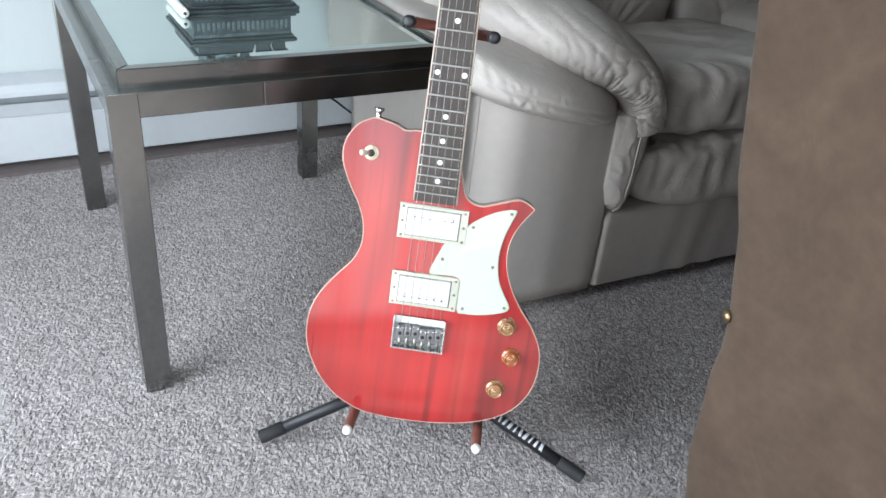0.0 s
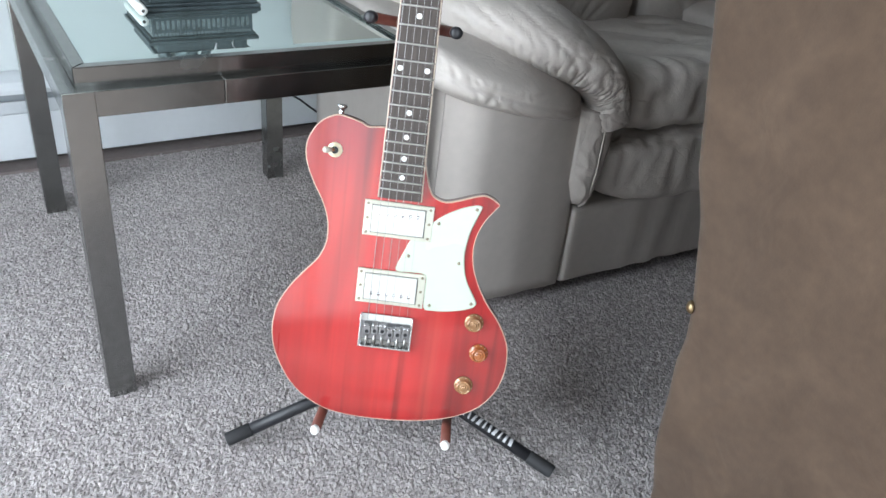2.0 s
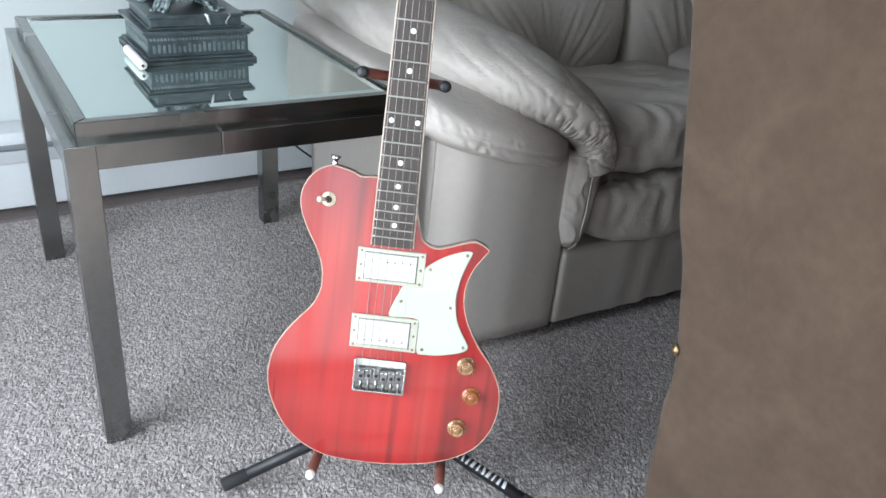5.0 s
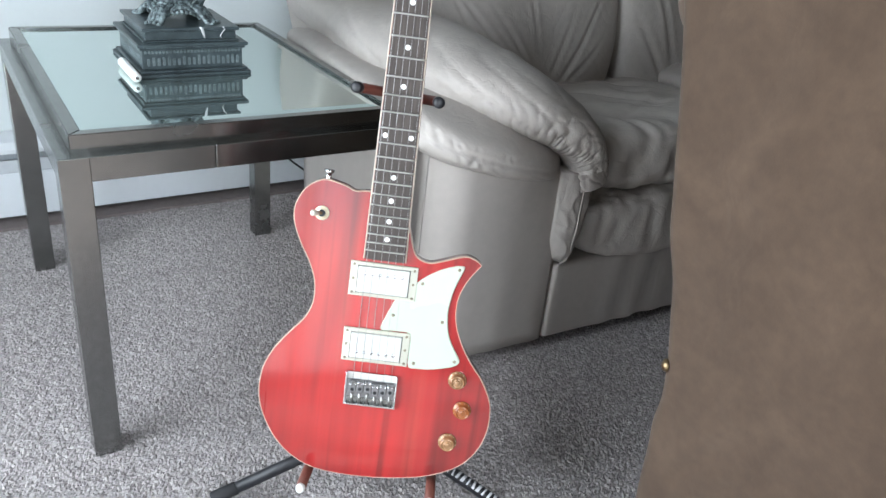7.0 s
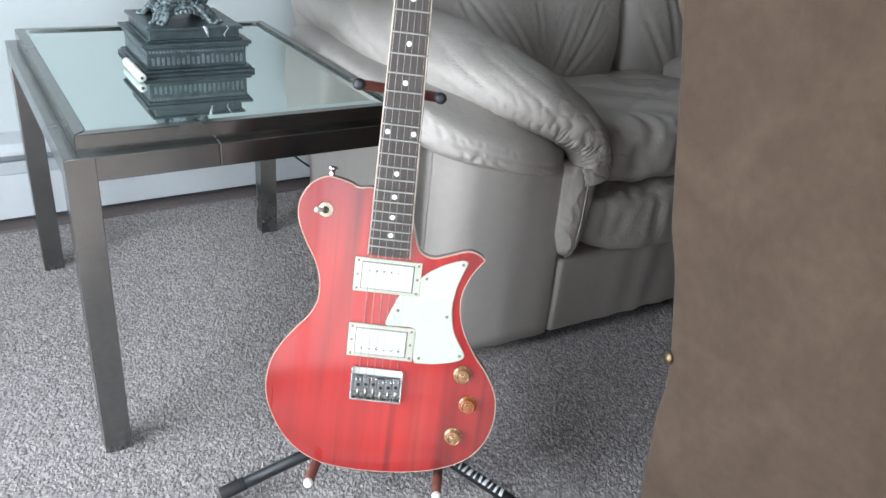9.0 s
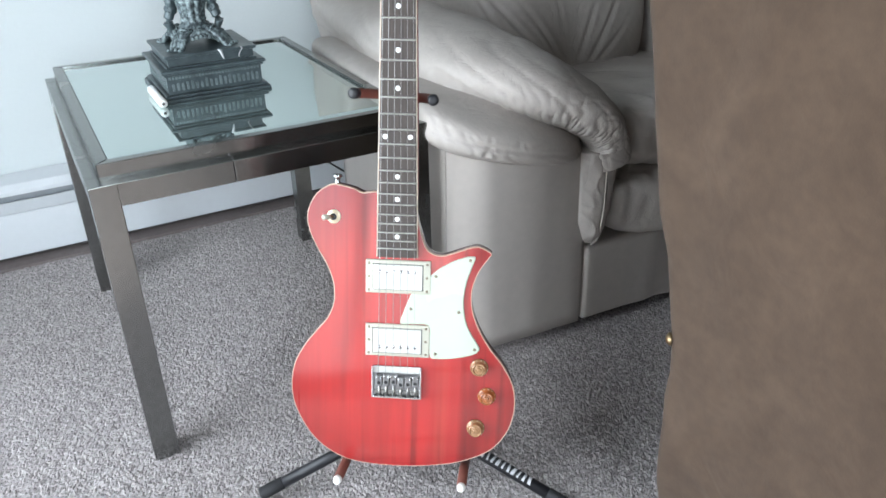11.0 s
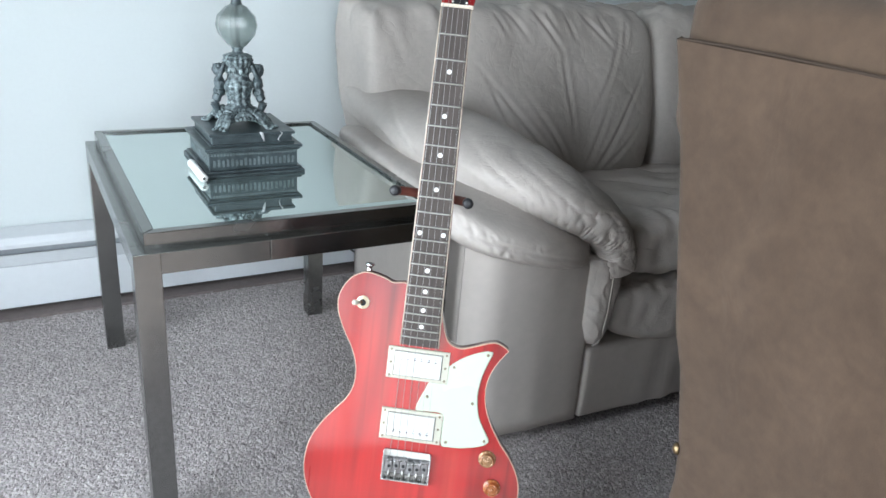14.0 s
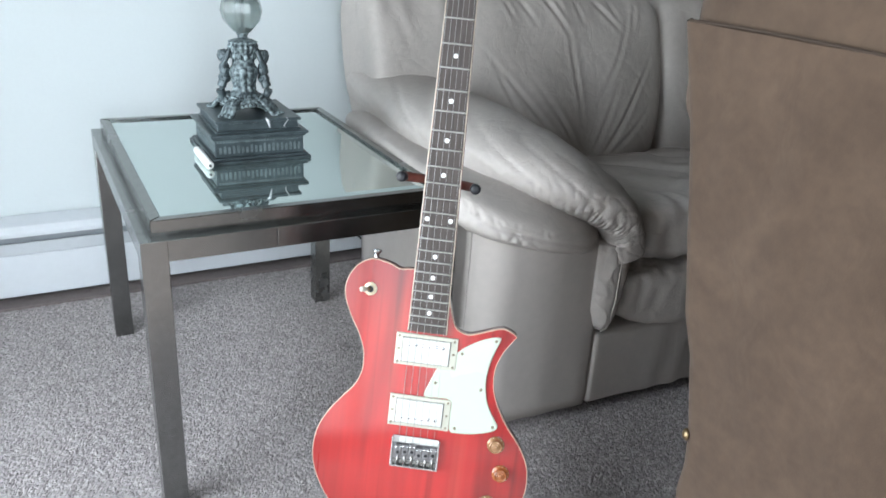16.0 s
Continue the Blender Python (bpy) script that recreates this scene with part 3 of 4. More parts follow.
for q in range(4):
    m = pose(0, 0, 0, 0, 0, 45 + 90 * q)
    # a scrolled leaf that arches out and down to the corner of the block
    arch = [(0.024, 0.098), (0.036, 0.1), (0.047, 0.096), (0.056, 0.088), (0.063, 0.0795), (0.07, 0.0775), (0.074, 0.081)]
    for s in (-1, -0.35, 0.35, 1):
        tube([m @ Vector((r, s * (0.0065 + 0.09 * (r - 0.024)), z - 0.0025 * abs(s))) for r, z in arch], [0.0055, 0.0056, 0.0054, 0.005, 0.0045, 0.004, 0.0022], 10, bm)
    for k in range(5):
        lump(bm, (0.036 + 0.0065 * k, 0, 0.1045 - 0.0042 * k - 0.0006 * k * k), (0.0034, 0.0075, 0.0034), m, 70 + k + q, 0.3, 2)
    # bead garland swung between two leaves
    m = pose(0, 0, 0, 0, 0, 90 * q)
    for k in range(-4, 5):
        lump(bm, (0.041 - 0.0007 * k * k, 0.0072 * k, 0.0925 - 0.00055 * k * k), (0.0042, 0.0034, 0.0036), m, 20 + k, 0.2, 2)
    tube([m @ Vector((0.036, 0.0062 * k, 0.099 - 0.0007 * k * k)) for k in range(-5, 6)], 0.0038, 8, bm)
for v in bm.verts:
    v.co.x += AX
stem = part("stem", bm, M_BRONZE_LIGHT, lamp, "cast stem of weathered verdigris bronze, highlights tinted on proud edges", smooth=True)
mod = stem.modifiers.new("fuse", "REMESH")
mod.mode, mod.voxel_size, mod.use_smooth_shade = "VOXEL", 0.0008, True
for turn in (165, 345, 75):
    m = pose(AX, 0, 0, 0, 0, turn)
    bm = bmesh.new()
    lump(bm, (0.035, 0, 0.1745), (0.0112, 0.0108, 0.0122), m, 1 + turn, 0.22)
    for k in range(7):
        a = 0.9 * k
        lump(bm, (0.035 + 0.0065 * math.cos(a), 0.0065 * math.sin(a), 0.1825 + 0.001 * (k % 2)), (0.0036, 0.0036, 0.0032), m, k, 0.3, 2)
    lump(bm, (0.034, 0, 0.1505), (0.0098, 0.012, 0.015), m, 2 + turn, 0.2)
    lump(bm, (0.035, 0, 0.1345), (0.0106, 0.012, 0.01), m, 2.5 + turn, 0.2)
    for s in (-1, 1):
        tube([m @ Vector((0.037, 0.009 * s, 0.158)), m @ Vector((0.031, 0.0135 * s, 0.169)), m @ Vector((0.0245, 0.0105 * s, 0.186))], [0.0052, 0.0046, 0.004], 10, bm)
        tube([m @ Vector((0.037, 0.006 * s, 0.131)), m @ Vector((0.0405, 0.0075 * s, 0.121)), m @ Vector((0.0435, 0.0075 * s, 0.113)), m @ Vector((0.0395, 0.007 * s, 0.104)), m @ Vector((0.0385, 0.0065 * s, 0.095))], [0.008, 0.0086, 0.0078, 0.0062, 0.005], 12, bm)
        lump(bm, (0.042, 0.0068 * s, 0.0935), (0.0075, 0.004, 0.0032), m, 5 + s, 0.25, 2)
    orn = part("cast_ornament", bm, M_BRONZE, stem, "dark crouching cast ornament", smooth=True)
    mod = orn.modifiers.new("fuse", "REMESH")
    mod.mode, mod.voxel_size, mod.use_smooth_shade = "VOXEL", 0.0009, True
bm = turned([(0.0085, 0.2145), (0.017, 0.2195), (0.0335, 0.238), (0.0378, 0.254), (0.0345, 0.27), (0.019, 0.2865), (0.0095, 0.291)], 9, m=Matrix.Translation((AX, 0, 0)))
part("ball", bm, M_CRYSTAL, lamp, "faceted smoky glass ball")
bm = turned([(0.008, 0.2155), (0.0045, 0.222), (0.0032, 0.24), (0.005, 0.262), (0.0032, 0.285), (0.0105, 0.2905), (0.0085, 0.298), (0.0095, 0.312), (0.006, 0.318), (0.006, 0.345)], 20, m=Matrix.Translation((AX, 0, 0)))
part("rod", bm, M_BRONZE, lamp, smooth=True)

# ---- white pen beside the lamp ----
pen = thing("marker_pen", pose(-0.286, 0.389, 0.5053), "white plastic marker pen lying against the lamp", "pen")
part("barrel", tube([(0, -0.052, 0), (0, -0.05, 0), (0, 0.048, 0), (0, 0.055, 0), (0, 0.058, 0)], [0.0055, 0.0072, 0.0078, 0.0065, 0.003], 20), M_WHITE, pen, smooth=True)
part("end_plug", tube([(0, -0.054, 0), (0, -0.052, 0)], [0.0022, 0.0026], 12), M_DARK_GAP, pen, "grey end plug")

# ---- lamp cord ----
cord = tagged(part("power_cord", tube([(0.1, 0.9, 0.2), (0.13, 0.92, 0.155), (0.17, 0.93, 0.127), (0.205, 0.93, 0.104), (0.23, 0.935, 0.082), (0.255, 0.935, 0.062), (0.285, 0.93, 0.03), (0.3, 0.92, 0.003), (0.35, 0.92, -0.001)], 0.0028, 8), M_BLACK, smooth=True), "thin black power cord hanging by the wall", "cord")

# ---- sofa ----
sofa = thing("sofa", pose(0.381, 0.058, 0, 0, 0, -2.5), "beige leather sofa with puffed arm, seat and back cushions", "sofa")


TAPER = 0.122


def arm_box(x0, x1, y0, y1, z0, z1, r):
    """An upholstered block with one softly rounded front corner and slow vertical ripples."""
    pts = [(x1, y0)]
    n = 28
    for k in range(n + 1):
        a = math.pi / 2 * k / n
        pts.append((x0 + r - r * math.sin(a), y0 + r - r * math.cos(a)))
    pts += [(x0, y0 + r + (y1 - y0 - r) * t / 20) for t in range(1, 21)] + [(x1, y1)]
    front = [(x1 + (pts[1][0] - x1) * k / 30, y0) for k in range(30)]
    pts = front + pts[1:]
    bm = bmesh.new()
    rings = []
    for i in range(15):
        row = []
        for px_, py_ in pts:
            z = z0 + (z1 - 0.27 * px_ - z0) * i / 14
            k = noise.noise(Vector((px_ * 22, py_ * 22, z * 2.2))) * 0.0025 + noise.noise(Vector((px_ * 6, 3, z * 4))) * 0.003
            run = (px_ - x0) - (py_ - y0)
            k -= 0.015 * math.exp(-((run + 0.04) / 0.02) ** 2) - 0.009 * math.exp(-((run - 0.025) / 0.024) ** 2)
            low = 0.006 * (1 - z / z1) if i else 0.0
            row.append(bm.verts.new((px_ - k * (0.7 if px_ < x0 + r else 0.1) + low * 0.3 + TAPER * max(0, py_ - y0 - r) * (px_ < x0 + 0.01), py_ + k - low * 0.2, z)))
        rings.append(row)
    c = len(pts)
    for a, b in zip(rings, rings[1:]):
        for k in range(c):
            bm.faces.new((a[k], a[(k + 1) % c], b[(k + 1) % c], b[k]))
    bm.faces.new(rings[0][::-1])
    bm.faces.new(rings[-1])
    return bm


part("arm_base", arm_box(-0.298, -0.002, -0.006, 0.72, 0.018, 0.372, 0.105), M_LEATHER_FLAT, sofa, smooth=True)


def seat_front():
    """The upholstered base below the seat, its cover hanging in a few shallow pleats."""
    bm = box(0.002, 1.55, -0.012, 0.84, 0.018, 0.185, 0.012, 4)
    for k in range(1, 110):
        geom = bm.verts[:] + bm.edges[:] + bm.faces[:]
        bmesh.ops.bisect_plane(bm, geom=geom, plane_co=(0.014 + 0.0138 * k, 0, 0), plane_no=(1, 0, 0))
    for v in bm.verts:
        if v.co.y < 0.1 and 0.02 < v.co.x < 1.53:
            x = v.co.x
            near = math.exp(-((x - 0.24) / 0.09) ** 2) + math.exp(-((x - 0.95) / 0.3) ** 2)
            v.co.y -= 0.004 * near * math.sin(x * 82 + (2.0 if v.co.z < 0.1 else 0.0)) + 0.003 * noise.noise(Vector((x * 9, 2, v.co.z * 5)))
    return bm


part("seat_base", seat_front(), M_LEATHER_FLAT, sofa, smooth=True)
for xx in (-0.2, 1.4):
    part("foot", box(xx, xx + 0.06, 0.08, 0.14, -0.003, 0.02), M_BLACK, sofa, "low black foot")
    part("foot", box(xx, xx + 0.06, 0.7, 0.76, -0.003, 0.02), M_BLACK, sofa, "low black foot")
part("back_frame", box(-0.16, 1.55, 0.78, 0.9, 0.018, 0.7, 0.03, 4), M_LEATHER, sofa, smooth=True)


def puckers(freq, depth, z_seam, reach, seed=0.0):
    def f(q):
        k = math.exp(-((q.z - z_seam) / reach) ** 2)
        return depth * k * (noise.noise(Vector((q.x * freq + seed, q.y * freq, q.z * freq * 0.3))) * 1.6 - 0.3)
    return f


def soft(size, at, power=0.4, cuts=30, extra=(), shape=None, drift=0.006, seed=0.0):
    """A leather cushion: a stuffed form pushed in and out along its normal by each function in extra, then shaped and placed."""
    bm = cushion(size, power, cuts)
    bm.normal_update()
    moves = []
    for v in bm.verts:
        d = sum(f(v.co) for f in extra) + drift * noise.noise(v.co * 7 + Vector((seed, seed, 0)))
        moves.append(v.co + v.normal * d)
    for v, p in zip(bm.verts, moves):
        v.co = (shape(p) if shape else p) + Vector(at)
    return bm


# the lower arm pad: a wedge that sinks towards the seat, gathered along a front seam
rnd = random.Random(11)
PAD_LINES = []
for k in range(18):
    px0 = -0.145 + 0.27 * rnd.random() ** 1.5
    up = rnd.random() < 0.5
    ln = rnd.uniform(0.012, 0.026) * (1 if up else -1)
    PAD_LINES.append((px0, 0.001, px0 + rnd.uniform(-0.012, 0.012), 0.001 + ln, rnd.uniform(0.5, 1.2)))
PAD_LINES += [(-0.13, 0.002, -0.02, 0.0, 0.9), (-0.06, -0.001, 0.1, -0.004, 0.6), (-0.06, -0.005, 0.0, -0.03, 0.9), (-0.02, 0.004, 0.05, 0.028, 0.7), (0.02, -0.006, 0.09, -0.022, 0.7)]
PAD_CREASE = folds(PAD_LINES, 0.0022, 0.0042)


def pad_shape(q):
    thin = 1 - 0.3 * max(0.0, (q.x + 0.03) / 0.2) ** 1.2
    return Vector((q.x, q.y + 0.02 * max(0, q.x / 0.16), q.z * thin - 0.255 * q.x - 0.012 * max(0, -q.y - 0.24) / 0.1))


part("arm_pad", soft((0.365, 0.74, 0.1), (-0.15, 0.322, 0.432), 0.55, 96, (lambda q: PAD_CREASE(q) if q.y < -0.2 else 0.0, lambda q: 0.004 * math.exp(-((q.z + 0.012) / 0.012) ** 2) if q.y < -0.2 else 0.0,), pad_shape, 0.005, 2.0), M_LEATHER_CREASED, sofa, smooth=True)


# the upper roll, running forward and down, gathered along its lower seam
def ridge(x, y, z):
    n = 1 - min(1, 2.2 * abs(noise.noise(Vector((x, y, z)))))
    return n ** 3


def roll_folds(t, a):
    w = math.atan2(math.sin(a), math.cos(a))
    k = 0.035 * noise.noise(Vector((t * 14, math.cos(a) * 1.4, math.sin(a) * 1.4)))
    front = max(0.0, min(1.0, (t - 0.25) / 0.3))
    k -= 0.065 * front * math.exp(-((w + 0.55) / 0.42) ** 2) * ridge(t * 52 + 0.7 * w, w * 0.7, 2)
    k -= 0.04 * front * math.exp(-((w - 0.15) / 0.5) ** 2) * ridge(t * 24 + w * 0.9, w * 1.3, 5)
    k -= 0.06 * max(0.0, (t - 0.55) / 0.45) * ridge(t * 18 - w * 1.2, math.cos(a) * 1.5 + 5, math.sin(a) * 1.5)
    k -= 0.035 * ridge(t * 9 + w * 1.4, w * 0.9, 11)
    return k


part("arm_roll", sweep([(-0.165, 0.8, 0.53), (-0.158, 0.58, 0.53), (-0.15, 0.34, 0.522), (-0.118, 0.17, 0.508), (-0.062, 0.062, 0.486), (-0.008, 0.012, 0.453), (0.03, 0.0, 0.408), (0.046, -0.002, 0.345)],
                       [(0.08, 0.05), (0.115, 0.058), (0.13, 0.06), (0.12, 0.056), (0.09, 0.05), (0.064, 0.046), (0.05, 0.04), (0.044, 0.036)], None, 90, 420, roll_folds, 2.3), M_LEATHER_CREASED, sofa, smooth=True)


def flap_solid():
    """The hanging front flap: two faces that meet in a piped ridge and run to a rounded point."""
    def lerp(rows, z):
        for (z0, a), (z1, b) in zip(rows, rows[1:]):
            if z <= z1:
                return a + (b - a) * max(0.0, (z - z0) / (z1 - z0))
        return rows[-1][1]

    left = ((0.188, 0.01), (0.2, -0.004), (0.24, -0.017), (0.38, -0.019))
    mid = ((0.188, 0.0155), (0.26, 0.0225), (0.32, 0.0235), (0.38, 0.021))
    right = ((0.188, 0.021), (0.205, 0.032), (0.25, 0.051), (0.32, 0.062), (0.38, 0.066))
    bm = bmesh.new()
    rings = []
    for i in range(61):
        z = 0.186 + 0.194 * i / 60
        a, p, b = lerp(left, z), lerp(mid, z), lerp(right, z)
        tip = min(1.0, (z - 0.186) / 0.03) ** 0.5
        row = []
        for k in range(29):
            if k <= 16:
                u = k / 16
                x, y = a + (p - a) * u, -0.01 - 0.018 * u - 0.007 * math.sin(math.pi * u)
            else:
                u = (k - 16) / 12
                x, y = p + (b - p) * u, -0.028 + 0.02 * u - 0.005 * math.sin(math.pi * u)
            y = y * tip + 0.004 * (1 - tip)
            y += 0.0022 * noise.noise(Vector((x * 60, z * 26, 3))) - 0.0028 * ridge(x * 40 + z * 12, z * 22, 7) * min(1, abs(x - p) / 0.012)
            row.append((x, y, z))
        row += [(b, 0.03, z), (a, 0.03, z)]
        rings.append([bm.verts.new(c) for c in row])
    n = len(rings[0])
    for r0, r1 in zip(rings, rings[1:]):
        for k in range(n):
            bm.faces.new((r0[k], r0[(k + 1) % n], r1[(k + 1) % n], r1[k]))
    bm.faces.new(rings[0][::-1])
    bm.faces.new(rings[-1])
    return bm


flap = part("front_flap", flap_solid(), M_LEATHER_CREASED, sofa, smooth=True)
part("piping", tube([(0.0212, -0.0285, 0.376), (0.0232, -0.029, 0.345), (0.0236, -0.0295, 0.315), (0.0226, -0.0295, 0.262), (0.019, -0.0275, 0.222), (0.0165, -0.0215, 0.2), (0.0152, -0.008, 0.187)], 0.0023, 8), M_LEATHER, flap, "raised leather piping", smooth=True)
part("piping", tube([(-0.012, -0.036, 0.446), (0.004, -0.0395, 0.428), (0.013, -0.0405, 0.405), (0.019, -0.0375, 0.386), (0.0212, -0.0305, 0.374)], 0.0021, 8), M_LEATHER, flap, "raised leather piping", smooth=True)


def lip(freq, depth, reach, y_edge, seed):
    """Puckers gathered along a cushion's front lip."""
    def f(q):
        k = math.exp(-((q.y - y_edge) / reach) ** 2)
        return depth * k * noise.noise(Vector((q.x * freq + seed, q.y * 6, q.z * 14)))
    return f


def rays(cx, cy, count, depth, seed):
    """Long faint creases that spread from a point on a cushion's top."""
    def f(q):
        a, r = math.atan2(q.y - cy, q.x - cx), math.hypot(q.x - cx, q.y - cy)
        return -depth * max(0, noise.noise(Vector((a * count, r * 2.5, seed))) - 0.15) * min(1, r / 0.08) * (1 if q.z > 0 else 0)
    return f


part("seat_cushion", soft((0.66, 0.74, 0.15), (0.385, 0.345, 0.362), 0.42, 84, (puckers(20, 0.008, -0.01, 0.04, 7), puckers(9, 0.01, 0.05, 0.06, 2), lip(38, 0.0075, 0.08, -0.33, 4), rays(-0.2, 0.3, 7, 0.018, 3), rays(-0.28, -0.3, 5, 0.014, 8)),
                          lambda q: Vector((q.x, q.y, q.z - 0.05 * (q.y / 0.35) - 0.03 + 0.01 * math.sin(q.x * 9) * max(0, -q.y))), 0.008, 5.0), M_LEATHER, sofa, smooth=True)
part("seat_cushion", soft((0.66, 0.74, 0.15), (1.05, 0.345, 0.35), 0.42, 26, (puckers(20, 0.008, -0.01, 0.04, 17),), lambda q: Vector((q.x, q.y, q.z - 0.02 * (q.y / 0.35))), 0.008, 9.0), M_LEATHER, sofa, smooth=True)
part("front_roll", soft((1.46, 0.15, 0.15), (0.79, 0.036, 0.243), 0.45, 90, (puckers(26, 0.007, 0.04, 0.05, 3), puckers(46, 0.004, 0.03, 0.06, 6), puckers(20, 0.004, -0.06, 0.04, 9)), None, 0.006, 6.0), M_LEATHER_CREASED, sofa, smooth=True)
BACK = lambda q: Vector((q.x * (1.0 + 0.015 * (q.z / 0.25)), q.y + 0.2 * q.z + 0.1 * (q.z / 0.25) ** 2 * 0.3, q.z))
W2, H2 = 0.29, 0.245


def uv(lines):
    return [((a * 2 - 1) * W2, (b * 2 - 1) * H2, (c * 2 - 1) * W2, (d * 2 - 1) * H2, k) for a, b, c, d, k in lines]


LINES = uv([(0.14, 0.66, 0.34, 0.24, 1.0), (0.1, 0.72, 0.62, 0.06, 1.0), (0.39, 1.0, 0.52, 0.79, 1.2), (0.52, 0.82, 0.59, 0.34, 0.8), (0.65, 0.98, 0.8, 0.8, 1.0), (0.96, 0.66, 0.66, 0.05, 1.0), (0.78, 0.55, 0.64, 0.1, 0.7), (0.27, 1.0, 0.36, 0.84, 0.9), (0.46, 0.99, 0.5, 0.88, 0.8), (0.86, 0.9, 0.7, 0.5, 0.6), (0.3, 0.62, 0.58, 0.2, 0.5), (0.2, 0.98, 0.26, 0.86, 0.8), (0.56, 0.97, 0.6, 0.84, 0.9), (0.75, 0.97, 0.79, 0.86, 0.7), (0.9, 0.95, 0.86, 0.8, 0.7), (0.05, 0.5, 0.3, 0.2, 0.6), (0.95, 0.4, 0.7, 0.1, 0.7), (0.4, 0.5, 0.62, 0.12, 0.6)])
part("back_cushion", soft((0.66, 0.3, 0.505), (0.255, 0.69, 0.535), 0.3, 96, (folds(LINES, 0.005, 0.006), puckers(26, 0.007, 0.25, 0.05, 1)), BACK, 0.012, 1.0), M_LEATHER, sofa, smooth=True)
LINES2 = uv([(0.1, 0.9, 0.3, 0.2, 1.0), (0.3, 1.0, 0.45, 0.5, 0.9), (0.05, 0.5, 0.3, 0.05, 0.8), (0.6, 1.0, 0.6, 0.5, 0.8)])
part("back_cushion", soft((0.62, 0.3, 0.505), (0.893, 0.69, 0.532), 0.3, 60, (folds(LINES2, 0.007, 0.009), puckers(26, 0.008, 0.25, 0.05, 8)), BACK, 0.012, 11.0), M_LEATHER, sofa, smooth=True)
part("wing_cushion", soft((0.215, 0.28, 0.47), (-0.128, 0.725, 0.54), 0.3, 44, (folds([(-0.1, -0.05, 0.12, 0.02, 0.8), (-0.12, -0.12, 0.1, -0.05, 0.8), (-0.05, 0.2, -0.02, 0.1, 0.5)], 0.003, 0.012), puckers(24, 0.006, 0.22, 0.05, 5)),
                          lambda q: Vector((q.x * (1 + 0.18 * q.z) - 0.07 * q.z + (0.012 if q.x < 0 else 0) * max(0, -q.z) / 0.25, q.y + 0.12 * q.z, q.z)), 0.012, 21.0), M_LEATHER, sofa, smooth=True)

# ---- brown armchair ----
chair = thing("armchair", pose(0.08, 0, 0), "brown microsuede armchair with a brass tack at its edge", "armchair")
EDGE = [(-0.0, -0.5), (0.128, -0.494), (0.185, -0.484), (0.24, -0.4775), (0.3, -0.4715), (0.335, -0.4745), (0.375, -0.47), (0.474, -0.448), (0.52, -0.43), (0.646, -0.405), (0.74, -0.383), (0.836, -0.353)]


def edge_y(z):
    for (z0, y0), (z1, y1) in zip(EDGE, EDGE[1:]):
        if z <= z1:
            return y0 + (y1 - y0) * (z - z0) / (z1 - z0)
    return EDGE[-1][1]


def sheet(fn, nu, nv):
    bm = bmesh.new()
    rows = [[bm.verts.new(fn(i / nu, j / nv)) for i in range(nu + 1)] for j in range(nv + 1)]
    for a, b in zip(rows, rows[1:]):
        for k in range(nu):
            bm.faces.new((a[k], a[k + 1], b[k + 1], b[k]))
    return bm


def side_skin(u, v):
    z = 0.002 + 0.834 * v
    y0 = edge_y(z)
    arc = 0.018
    y0 += 0.012
    s = u * 1.1
    if s < 0.05:
        a = s / 0.05 * math.pi / 2
        y, x = y0 - arc * (1 - math.cos(a)), arc * (1 - math.sin(a))
    else:
        y, x = y0 - arc - (s - 0.05), 0.0
    k = 0.006 * noise.noise(Vector((y * 5, z * 4, 1))) + 0.0025 * noise.noise(Vector((y * 16, z * 10, 4)))
    d = math.hypot((y + 0.54) * 0.9 + (z - 0.3) * 0.5, 0.0)
    k += -0.008 * math.exp(-(d / 0.012) ** 2) * math.exp(-((z - 0.3) / 0.07) ** 2)
    k += 0.009 * math.exp(-(((y + 0.52) * 0.9 + (z - 0.28) * 0.4) / 0.03) ** 2) * math.exp(-((z - 0.24) / 0.12) ** 2)
    k *= min(1, (1 - v) / 0.08)
    return Vector((x - k * min(1, s / 0.03), y, z))


def back_skin(u, v):
    z = 0.002 + 0.834 * v
    return Vector((0.018 + 0.68 * u, edge_y(z) + 0.012 + 0.004 * math.sin(u * math.pi) + 0.004 * noise.noise(Vector((u * 5, z * 5, 2))), z))


part("side_panel", sheet(side_skin, 150, 110), M_SUEDE, chair, smooth=True)
part("back_panel", sheet(back_skin, 40, 60), M_SUEDE, chair, smooth=True)
part("core", box(0.05, 0.72, -1.55, -0.53, 0.0, 0.8), M_SUEDE, chair)
bm = box(0.005, 0.72, -1.55, -0.33, 0.7, 0.95, 0.06, 8)
for v in bm.verts:
    if v.co.z > 0.832:
        v.co.z = 0.832 + (v.co.z - 0.832) * (0.62 + 0.2 * min(1, max(0, (-0.38 - v.co.y) / 0.3)))
part("top_pad", bm, M_SUEDE, chair, smooth=True)
part("seam", tube([(0.012, -0.347, 0.837), (0.004, -0.353, 0.837)] + [(0.0008, -0.365 - 0.06 * k, 0.8375 + 0.0012 * math.sin(k)) for k in range(19)], 0.0016, 8), M_SUEDE_DARK, chair, "dark stitched seam")
part("tack", turned([(0.0075, 0.0), (0.0075, 0.0015), (0.006, 0.004), (0.003, 0.0055), (0.0005, 0.006)], 20, m=Matrix.Translation((0.003, -0.4645, 0.377)) @ pose(0, 0, 0, 0, -90, 0) @ pose(0, 0, 0, -35)), M_TACK, chair, "domed brass tack", smooth=True)

